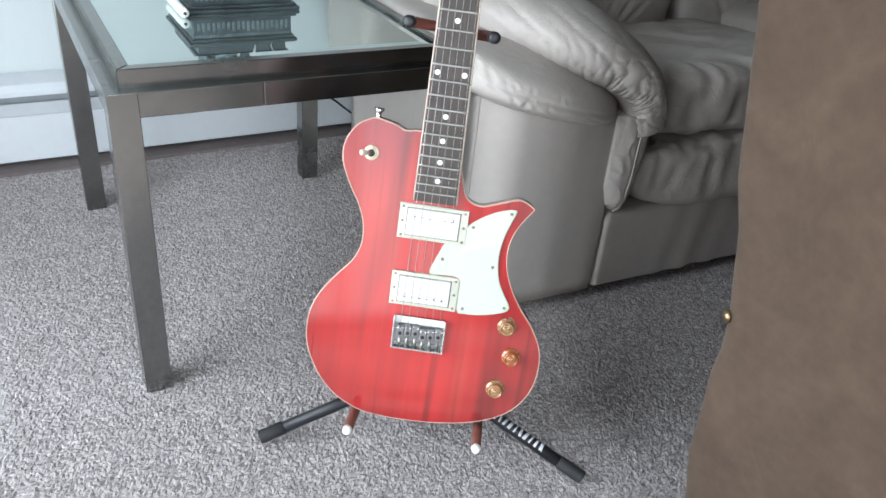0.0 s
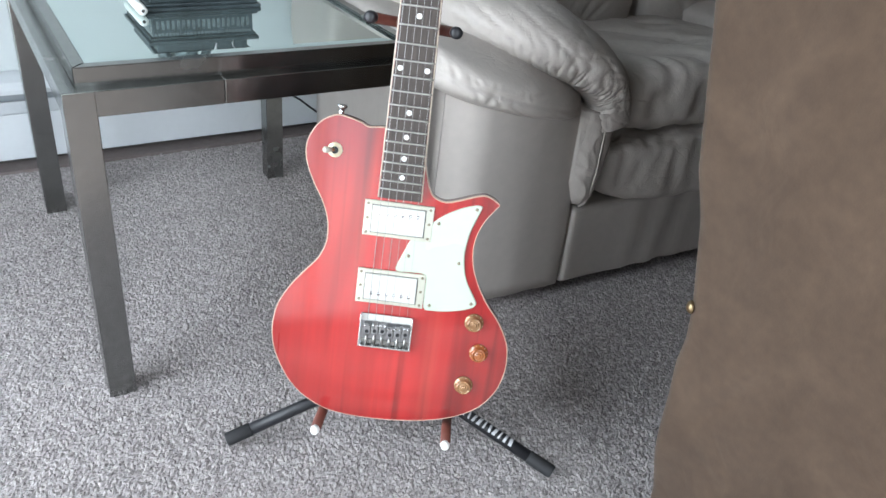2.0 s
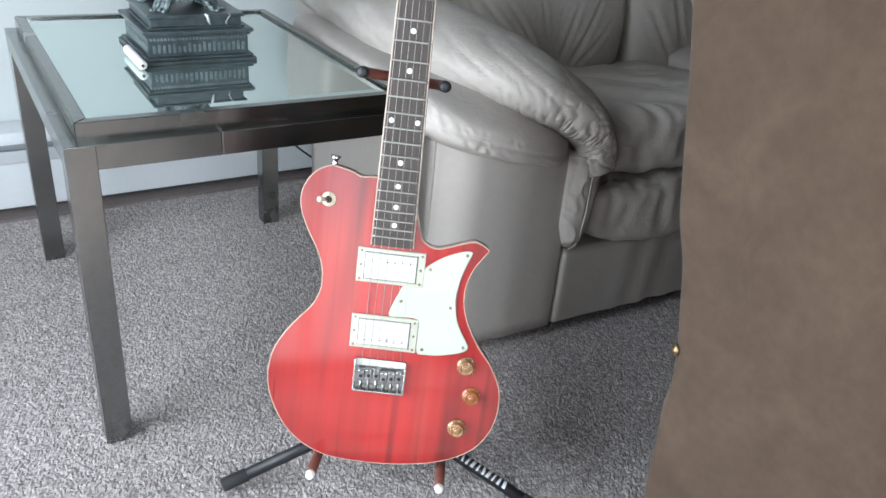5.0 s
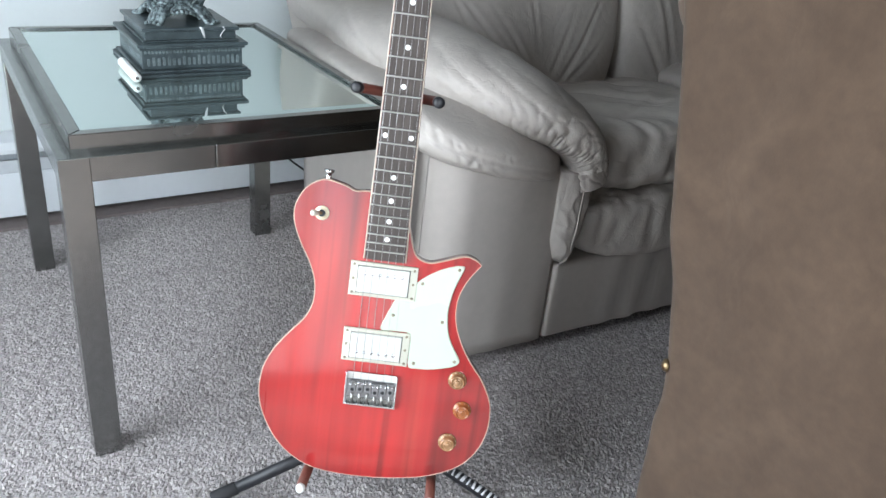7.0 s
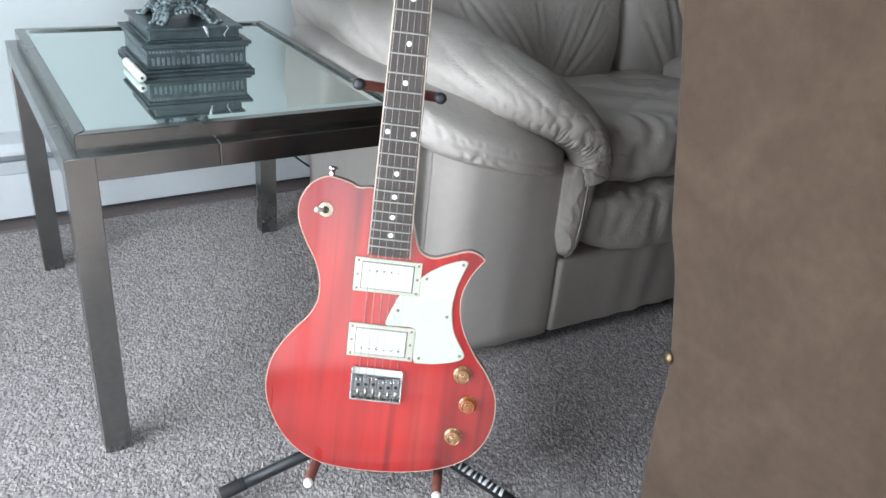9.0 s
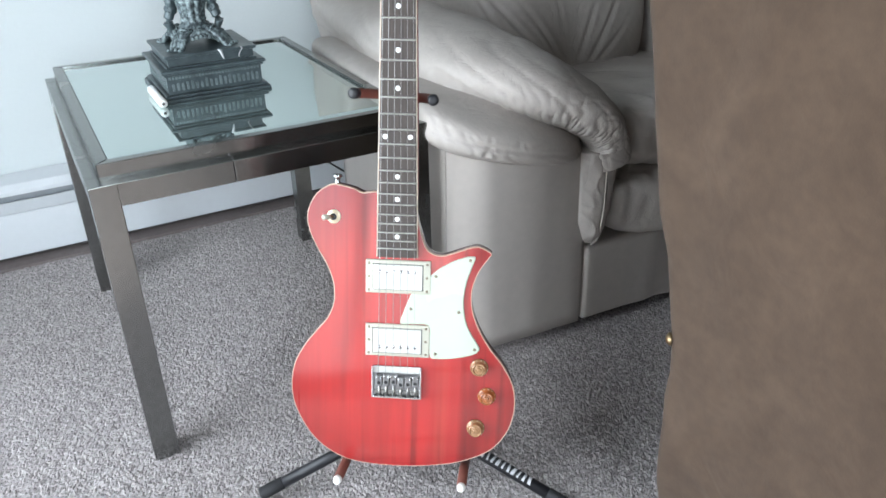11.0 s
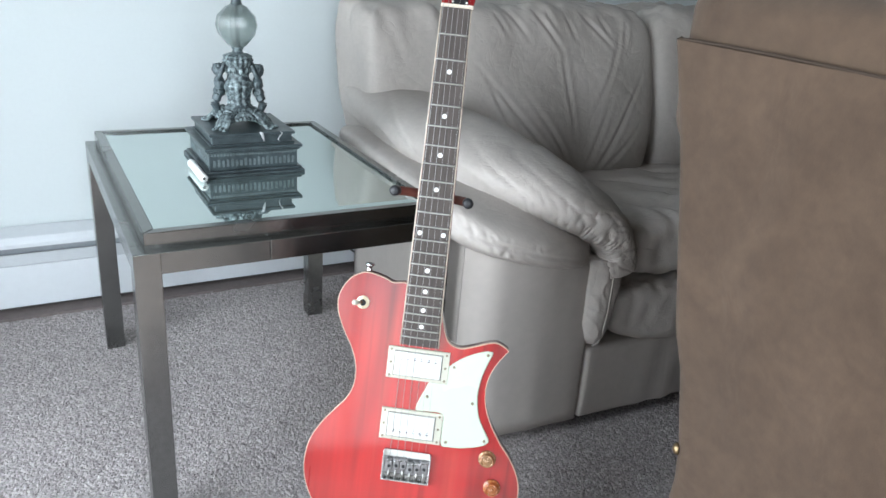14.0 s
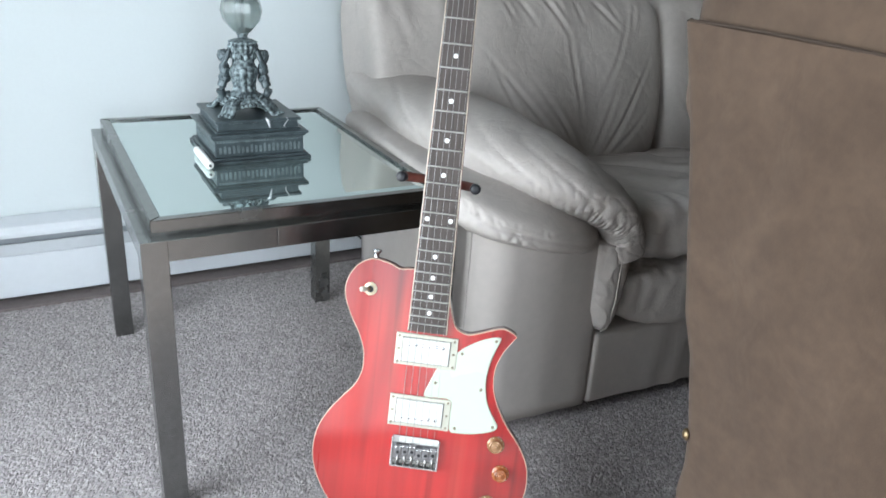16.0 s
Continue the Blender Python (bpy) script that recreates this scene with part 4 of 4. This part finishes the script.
# ---- guitar ----
GM = Matrix.Translation((-0.1224, -0.1623, 0.2196)) @ pose(0, 0, 0, 0, 0, -32.93) @ pose(0, 0, 0, 74.87) @ pose(0, 0, 0, 0, 0, -1.80)
guitar = thing("electric_guitar", GM, "glossy cherry-red electric guitar leaning back on its stand", "guitar")
OUT = [(-0.0258, 0.2529), (-0.0455, 0.2514), (-0.0581, 0.2566), (-0.0819, 0.2615), (-0.0949, 0.2581), (-0.1067, 0.2501), (-0.1153, 0.2382), (-0.1209, 0.2239), (-0.1216, 0.2095), (-0.1177, 0.1928), (-0.1076, 0.171), (-0.097, 0.1526), (-0.0892, 0.1337), (-0.0859, 0.1169), (-0.0866, 0.0956), (-0.0953, 0.0744), (-0.1104, 0.0559), (-0.1268, 0.0347), (-0.1396, 0.0123), (-0.1459, -0.0093), (-0.1474, -0.0345), (-0.143, -0.0583), (-0.1324, -0.0823), (-0.1173, -0.1051), (-0.0945, -0.1253), (-0.0636, -0.1395), (-0.0241, -0.1447), (0.0228, -0.1446), (0.0691, -0.1394), (0.1068, -0.1295), (0.1393, -0.1117), (0.1595, -0.0865), (0.1688, -0.0582), (0.1696, -0.0306), (0.1644, -0.0084), (0.1502, 0.0171), (0.1331, 0.0386), (0.1179, 0.0632), (0.1082, 0.0868), (0.1046, 0.1094), (0.1066, 0.1296), (0.1145, 0.1496), (0.1256, 0.1663), (0.1296, 0.1736), (0.1173, 0.1814), (0.1041, 0.1824), (0.0751, 0.1722), (0.0611, 0.1687), (0.0483, 0.1719), (0.0397, 0.181), (0.031, 0.208), (0.024, 0.23), (0.006, 0.246)]
loop = spline(OUT, 6)
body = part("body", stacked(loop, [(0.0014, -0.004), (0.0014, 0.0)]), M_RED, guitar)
part("body_back", stacked(loop, [(0.006, -0.027), (0.0025, -0.0255), (0.0006, -0.022), (0.0, -0.018), (0.0, -0.004)]), M_DARK_CHERRY, body, "dark cherry sides and back")
bm = bmesh.new()
rings = [[bm.verts.new((p.x, p.y, z)) for p in inset_loop(loop, d)] for d, z in ((-0.0002, -0.004), (-0.0002, -0.0008), (0.0004, 0.0002), (0.0014, 0.0003), (0.0014, -0.004))]
for a, b in zip(rings, rings[1:]):
    for k in range(len(loop)):
        bm.faces.new((a[k], a[(k + 1) % len(loop)], b[(k + 1) % len(loop)], b[k]))
part("binding", bm, M_EDGE, body, "thin cream binding", smooth=True)
SC = 0.635


def fb_edge(v):
    k = (v - 0.166) / (SC - 0.166)
    return -0.0248 + 0.0036 * k, 0.0298 - 0.0101 * k


def strip(v0, v1, pull0, pull1, z0, z1, crown=0.0, n=1):
    """A tapering slab along the fingerboard, pulled in at its sides."""
    bm = bmesh.new()
    rows = []
    for v in (v0, v1):
        a, b = fb_edge(v)
        a, b = a + pull0, b - pull1
        top = [bm.verts.new((a + (b - a) * k / 6, v, z1 + crown * (1 - (k / 3 - 1) ** 2))) for k in range(7)]
        low = [bm.verts.new((b, v, z0)), bm.verts.new((a, v, z0))]
        rows.append(top + low)
    for k in range(9):
        bm.faces.new((rows[0][k], rows[0][(k + 1) % 9], rows[1][(k + 1) % 9], rows[1][k]))
    bm.faces.new(rows[0][::-1])
    bm.faces.new(rows[1])
    return bm


neck = part("neck", sweep([(0.002, 0.19, -0.006), (0.0015, 0.3, -0.004), (0.001, 0.4, -0.0035), (0.0, 0.52, -0.003), (0.0, 0.64, -0.002)], [(0.0275, 0.0125), (0.0265, 0.0115), (0.025, 0.011), (0.023, 0.0105), (0.021, 0.01)], None, 24, 30, None, 2.4), M_RED, guitar, smooth=True)
board = part("fingerboard", strip(0.166, SC, 0.0012, 0.0012, 0.003, 0.0095, 0.0009), M_ROSEWOOD, guitar)
for side in (0, 1):
    part("board_binding", tube([(fb_edge(v)[side], v, 0.008) for v in (0.166, 0.3, 0.45, SC)], 0.0009, 8), M_BINDING, board, "cream edge binding", smooth=True)
for n in range(1, 23):
    v = SC * 2 ** (-n / 12)
    a, b = fb_edge(v)
    part("fret", tube([(a + 0.0005, v, 0.0095), (a + 0.004, v, 0.0108), ((a + b) / 2, v, 0.0115), (b - 0.004, v, 0.0108), (b - 0.0005, v, 0.0095)], 0.0011, 6), M_FRET, board, smooth=True)
for n in (3, 5, 7, 9, 12, 15, 17, 19, 21):
    v = SC * (2 ** (-(n - 1) / 12) + 2 ** (-n / 12)) / 2
    a, b = fb_edge(v)
    for du in ((-0.0165, 0.0165) if n == 12 else (0,)):
        part("inlay_dot", turned([(0.0034, 0.0), (0.0034, 0.0009)], 16, m=Matrix.Translation(((a + b) / 2 + du, v, 0.0098 if n != 12 else 0.0095))), M_PEARL, board, "white dot inlay")
part("nut", box(-0.0218, 0.0218, SC, SC + 0.0045, 0.003, 0.0135, 0.0006), M_BINDING, guitar, "ivory nut")
head = [(-0.0215, SC + 0.0045), (0.0215, SC + 0.0045), (0.024, SC + 0.02), (0.032, SC + 0.05), (0.034, SC + 0.1), (0.03, SC + 0.15), (0.012, SC + 0.17), (-0.012, SC + 0.17), (-0.03, SC + 0.15), (-0.034, SC + 0.1), (-0.032, SC + 0.05), (-0.024, SC + 0.02)]
TILT = Matrix.Translation((0, SC, 0)) @ pose(0, 0, 0, -10) @ Matrix.Translation((0, -SC, 0))
hs = part("headstock", stacked([Vector((*p, 0)) for p in head], [(0.001, -0.009), (0, -0.007), (0, 0.003), (0.001, 0.004)]), M_RED, guitar)
hs.matrix_local = TILT
plate = part("truss_cover", stacked([Vector(p) for p in ((-0.0085, SC + 0.0055, 0), (0.0137, SC + 0.0055, 0), (0.0137, SC + 0.075, 0), (-0.0085, SC + 0.075, 0))], [(0, 0.004), (0, 0.0054), (0.0005, 0.0058)]), M_BLACK, hs, "black cover plate with pale lettering bars")
for u in (-0.007, 0.0122):
    part("screw", turned([(0.0015, 0.0), (0.0013, 0.0007)], 12, m=Matrix.Translation((u, SC + 0.008, 0.0058))), M_PEARL, plate)
for k, ln in enumerate((0.0044, 0.0036, 0.004, 0.0042)):
    part("lettering_bar", box(0.0035, 0.0085, SC + 0.016 + 0.0056 * k, SC + 0.016 + 0.0056 * k + ln, 0.0058, 0.0061), M_PEARL, plate, "pale printed bar")
for i in range(3):
    for sx in (-1, 1):
        peg = part("tuner_post", turned([(0.005, 0.005), (0.005, 0.007), (0.003, 0.0072), (0.003, 0.016), (0.0034, 0.017)], 14, m=Matrix.Translation((sx * 0.019, SC + 0.045 + 0.036 * i, 0))), M_CHROME, hs, smooth=True)
        part("tuner_button", cushion((0.012, 0.014, 0.009), 0.6, 4, lambda q, s=sx, k=i: q + Vector((s * 0.047, SC + 0.045 + 0.036 * k, -0.004))), M_CHROME, peg, smooth=True)
# strings
for i in range(6):
    ub, un = -0.0245 + 0.0102 * i + 0.0033, -0.0184 + 0.007 * i
    g = (0.00042, 0.00036, 0.0003, 0.00024, 0.0002, 0.00018)[i]
    part("string", tube([(ub, -0.009, 0.0125), (ub, 0.006, 0.0145), (un, SC + 0.002, 0.0138), ((-1, -1, -1, 1, 1, 1)[i] * 0.019, SC + 0.05 + 0.03 * (i if i < 3 else 5 - i), 0.002)], g, 6), M_STRING, guitar, smooth=True)
# mint-white guard with a bevelled edge
PG = [(0.1079, 0.1672), (0.1031, 0.1695), (0.0953, 0.1683), (0.0815, 0.1633), (0.0681, 0.1561), (0.0549, 0.1467), (0.0357, 0.128), (0.0222, 0.1139), (0.0171, 0.1025), (0.0116, 0.0887), (0.0073, 0.071), (0.0251, 0.0706), (0.0461, 0.069), (0.0475, 0.0489), (0.0495, 0.0239), (0.0618, 0.0217), (0.0768, 0.0224), (0.0951, 0.0259), (0.1094, 0.0304), (0.1162, 0.0354), (0.1167, 0.0418), (0.1067, 0.0577), (0.0992, 0.0723), (0.0951, 0.0895), (0.0937, 0.1078), (0.0966, 0.1318), (0.1029, 0.1523)]
guard = part("pickguard", stacked(spline(PG, 4), [(0, 0.0003), (0, 0.0016), (0.0012, 0.0026)]), M_MINT, guitar, "pale mint-white plastic guard")


def screw(u, v, w, r, parent):
    bm = turned([(r, 0.0), (r, 0.0006), (r * 0.7, 0.0011), (r * 0.1, 0.0012)], 14, m=Matrix.Translation((u, v, w)))
    return part("screw", bm, M_SCREW, parent, smooth=True)


for u, v in ((0.1011, 0.1641), (0.0551, 0.1401), (0.0215, 0.0926), (0.0875, 0.0908), (0.0563, 0.029), (0.1105, 0.0379)):
    screw(u, v, 0.0026, 0.0022, guard)


def pickup(vc, pole_v, uc=0.0033):
    """A humbucker: cream ring, metal cover, pole screws, ring screws."""
    ring_bm = bmesh.new()
    outer = [Vector(p) for p in ((uc - 0.0443, vc - 0.0232, 0), (uc + 0.0443, vc - 0.0232, 0), (uc + 0.0443, vc + 0.0232, 0), (uc - 0.0443, vc + 0.0232, 0))]
    inner = [Vector(p) for p in ((uc - 0.0347, vc - 0.0185, 0), (uc + 0.0347, vc - 0.0185, 0), (uc + 0.0347, vc + 0.0185, 0), (uc - 0.0347, vc + 0.0185, 0))]
    lev = [[ring_bm.verts.new((p.x, p.y, z)) for p in q] for q, z in ((outer, 0.0004), (outer, 0.0026), (inset_loop(outer, 0.001), 0.0034), (inner, 0.0044), (inner, 0.0004))]
    for a, b in zip(lev, lev[1:]):
        for k in range(4):
            ring_bm.faces.new((a[k], a[(k + 1) % 4], b[(k + 1) % 4], b[k]))
    pk = part("pickup", ring_bm, M_CREAM, guitar, "humbucker pickup in a cream ring")
    # Black box paints the shade in the slit between ring and cover.
    part("shadow_gap", box(uc - 0.0352, uc + 0.0352, vc - 0.0194, vc + 0.0194, 0.0004, 0.003), M_BLACK, pk, "black fill for the shaded gap round the cover")
    part("cover", box(uc - 0.0338, uc + 0.0338, vc - 0.0176, vc + 0.0176, 0.002, 0.0062, 0.0012, 3), M_COVER, pk, "satin nickel pickup cover")
    for k in range(6):
        u = uc - 0.0245 + 0.0098 * k
        part("pole_screw", turned([(0.0023, 0.0), (0.0023, 0.0006), (0.0017, 0.001)], 12, m=Matrix.Translation((u, pole_v, 0.0062))), M_CHROME, pk, smooth=True)
    for u, dv in ((-0.0398, 0.0188), (-0.0398, -0.0188), (0.0398, 0.0188), (0.0398, -0.0188), (-0.0395, 0.0), (0.0395, 0.0)):
        screw(uc + u, vc + dv, 0.0034, 0.0019, pk)
    return pk


pickup(0.1371, 0.1452)
pickup(0.0462, 0.0374)
# bridge tray with six saddles
bridge = part("bridge", box(-0.0347, 0.0355, -0.0435, 0.0022, 0.0003, 0.0026, 0.001, 2), M_SADDLE, guitar, "chrome hardtail bridge")
bridge.matrix_local = Matrix.Translation((0.003, 0.0058, 0))
for x0, x1, y0, y1 in ((-0.0347, -0.0322, -0.0435, 0.0022), (0.033, 0.0355, -0.0435, 0.0022), (-0.0322, 0.033, -0.0435, -0.0405)):
    part("tray_wall", box(x0, x1, y0, y1, 0.0026, 0.0085, 0.0008, 2), M_CHROME, bridge)
part("tray_lip", box(-0.0322, 0.033, -0.0075, 0.0022, 0.0026, 0.0036, 0.0006), M_COVER, bridge)
for k in range(6):
    u = -0.0252 + 0.0102 * k + 0.0012
    dv = (0.0, 0.0012, 0.002, -0.0018, -0.0006, 0.0008)[k]
    sd = part("saddle", box(u - 0.0046, u + 0.0046, -0.026 + dv, -0.009 + dv, 0.0032, 0.0095, 0.0012, 3), M_SADDLE, bridge)
    part("saddle_slot", turned([(0.0026, 0.0), (0.0026, 0.0004)], 12, m=Matrix.Translation((u, -0.0205 + dv, 0.0094))), M_BLACK, sd, "dark string slot")
    for du in (-0.003, 0.003):
        part("grub_screw", turned([(0.0014, 0.0), (0.0014, 0.003), (0.0009, 0.0034)], 10, m=Matrix.Translation((u + du, -0.0125 + dv, 0.0085))), M_CHROME, sd, smooth=True)
    part("saddle_spring", tube([(u, -0.026 + dv, 0.006), (u, -0.041, 0.006)], 0.002, 8), M_STRING, sd, smooth=True)
part("string_block", box(-0.031, 0.0318, -0.0403, -0.033, 0.0026, 0.0036), M_STEEL, bridge, "dark tray floor")
# knobs
def knob(u, v, mat, label):
    prof = [(0.0128, 0.0), (0.0128, 0.0022), (0.012, 0.0038), (0.0102, 0.0045), (0.0096, 0.0065), (0.0092, 0.0112), (0.0085, 0.012), (0.0078, 0.0118), (0.0074, 0.0095), (0.006, 0.0095), (0.0056, 0.0118), (0.0048, 0.0118), (0.0003, 0.0112)]
    kb = part("knob", turned(prof, 40, m=Matrix.Translation((u, v, 0.0006))), mat, guitar, label, smooth=True)
    part("knob_cap", turned([(0.0036, 0.0), (0.0032, 0.0008), (0.0018, 0.001)], 24, m=Matrix.Translation((u, v, 0.0122))), mat, kb, "raised cap insert", smooth=True)
    for k in range(10):
        a = radians(200 + 30 * k)
        part("dial_mark", box(-0.0007, 0.0007, 0.0101, 0.0119, 0.0042, 0.0046), M_BINDING, kb).matrix_local = Matrix.Translation((u, v, 0)) @ pose(0, 0, 0, 0, 0, math.degrees(a))


knob(0.1182, 0.012, M_GOLD, "gold speed knob with dial marks")
knob(0.13, -0.03, M_AMBER, "amber speed knob with dial marks")
knob(0.116, -0.0785, M_GOLD, "gold speed knob with dial marks")
# toggle switch
sw = part("toggle_switch", turned([(0.0095, 0.0), (0.0095, 0.0012), (0.0085, 0.0018), (0.0062, 0.0018), (0.006, 0.0034), (0.0042, 0.0036), (0.004, 0.0028)], 28, m=Matrix.Translation((-0.0852, 0.2173, 0.0004))), M_WASHER, guitar, "pale gold toggle washer", smooth=True)
part("collar", turned([(0.0048, 0.0), (0.0046, 0.0006)], 20, m=Matrix.Translation((-0.0852, 0.2173, 0.0039))), M_BLACK, sw, "dark centre of the switch")
part("lever", tube([(-0.0852, 0.2173, 0.002), (-0.0897, 0.218, 0.0105)], 0.0021, 12), M_BRASS, sw, smooth=True)
part("tip", tube([(-0.089, 0.2179, 0.009), (-0.0912, 0.2182, 0.0125), (-0.0952, 0.2188, 0.0185), (-0.0962, 0.219, 0.02)], [0.0025, 0.0036, 0.0038, 0.002], 16), M_CREAM, sw, "cream switch tip", smooth=True)
part("strap_button", tube([(-0.083, 0.256, -0.014), (-0.083, 0.262, -0.014), (-0.0828, 0.267, -0.014), (-0.0826, 0.27, -0.014), (-0.0825, 0.2725, -0.014)], [0.0065, 0.0038, 0.0036, 0.0068, 0.0062], 20), M_CHROME, guitar, "chrome strap button", smooth=True)

# ---- guitar stand ----
GI = GM.inverted()
stand = thing("guitar_stand", GM, "black tubular guitar stand with oxblood padded arms", "guitar stand")


def loc(p):
    return tuple(GI @ Vector(p))


HUB = (-0.072, -0.108, 0.085)
for foot, lab in (((-0.314, -0.077, 0.012), ""), ((0.066, -0.332, 0.013), "")):
    d = (Vector(foot) - Vector(HUB))
    leg = part("leg", tube([loc(HUB), loc(Vector(HUB) + d * 0.96)], 0.0088, 20), M_BLACK, stand, smooth=True)
    a, b = Vector(HUB) + d * 0.87, Vector(HUB) + d * 1.015
    part("rubber_foot", tube([loc(a), loc(a + d * 0.004), loc(b - d * 0.01), loc(b)], [0.009, 0.0097, 0.01, 0.0092], 20), M_RUBBER, leg, "matt black rubber foot", smooth=True)
    if foot[0] > 0:
        d.normalize()
        side = d.cross(Vector((0, 0, 1))).normalized()
        up = side.cross(d)
        face = (up * 0.9 + Vector((-0.35, -0.45, 0)).project(side) * 0.6).normalized()
        rx = Matrix((d, face.cross(d).normalized(), face)).transposed().to_4x4()
        bars = tuple((0.05 + 0.0088 * k, (0.0042, 0.0055, 0.003)[k % 3], (0.5, 0.2, -0.4, 0.6)[k % 4]) for k in range(11))
        for s, ln, sk in bars:
            c = Vector(HUB) + d * (s + 0.068) + face * 0.0088
            bm = bmesh.new()
            n = 5
            grid = [[bm.verts.new((ln * (i - 0.5) * (1 if j == 0 else 0.9) + sk * 0.004 * (j / n - 0.5), 0.0062 * (j / n * 2 - 1), 0.0003 - 0.0088 + math.sqrt(0.0088 ** 2 - (0.0062 * (j / n * 2 - 1)) ** 2))) for i in (0, 1)] for j in range(n + 1)]
            for j in range(n):
                bm.faces.new((grid[j][0], grid[j][1], grid[j + 1][1], grid[j + 1][0]))
            bar = part("lettering_bar", bm, M_PRINT, leg, "pale printed bar")
            bar.matrix_local = GI @ (Matrix.Translation(c) @ rx)
rear = part("leg", tube([loc(HUB), loc((0.075, 0.11, 0.012))], 0.0105, 20), M_BLACK, stand, smooth=True)
part("rubber_foot", tube([loc((0.055, 0.078, 0.022)), loc((0.079, 0.116, 0.01))], 0.0135, 20), M_RUBBER, rear, smooth=True)
part("post", tube([loc(HUB), (0.0, 0.0, -0.07), (0.0, 0.37, -0.05)], 0.009, 16), M_BLACK, stand, smooth=True)
part("hub", tube([(loc(HUB)[0], loc(HUB)[1] - 0.03, loc(HUB)[2]), (loc(HUB)[0], loc(HUB)[1] + 0.03, loc(HUB)[2])], 0.017, 20), M_BLACK, stand, smooth=True)
lower = part("lower_bracket", tube([(-0.0715, -0.146, -0.055), (0.0, -0.135, -0.07), (0.1015, -0.1465, -0.055)], 0.007, 12), M_BLACK, stand, smooth=True)
for u, v in ((-0.0722, -0.146), (0.1001, -0.1465)):
    arm = part("support_arm", tube([(u + 0.003, v, -0.055), (u, v, 0.043)], 0.0068, 18), M_TUBE, stand, "oxblood foam sleeve", smooth=True)
    part("end_cap", tube([(u, v, 0.042), (u, v, 0.046), (u - 0.0003, v, 0.0515), (u - 0.0004, v, 0.0525)], [0.0062, 0.0064, 0.0052, 0.0025], 18), M_WHITE, arm, "white end cap", smooth=True)
yoke = part("yoke", tube([(-0.056, 0.381, 0.004), (-0.049, 0.3808, -0.012), (-0.035, 0.38, -0.024), (0.0, 0.378, -0.03), (0.03, 0.3765, -0.024), (0.041, 0.376, -0.012), (0.0465, 0.3755, 0.006)], 0.0065, 16), M_TUBE, stand, "oxblood foam yoke", smooth=True)
for a, b in (((-0.0548, 0.381, 0.0), (-0.0575, 0.3812, 0.014)), ((0.0455, 0.3756, 0.002), (0.0475, 0.3752, 0.018))):
    d = Vector(b) - Vector(a)
    part("yoke_cap", tube([a, tuple(Vector(a) + d * 0.1), tuple(Vector(a) + d * 0.85), b], [0.0066, 0.0075, 0.0073, 0.0045], 18), M_BLACK, yoke, "black rounded end cap", smooth=True)
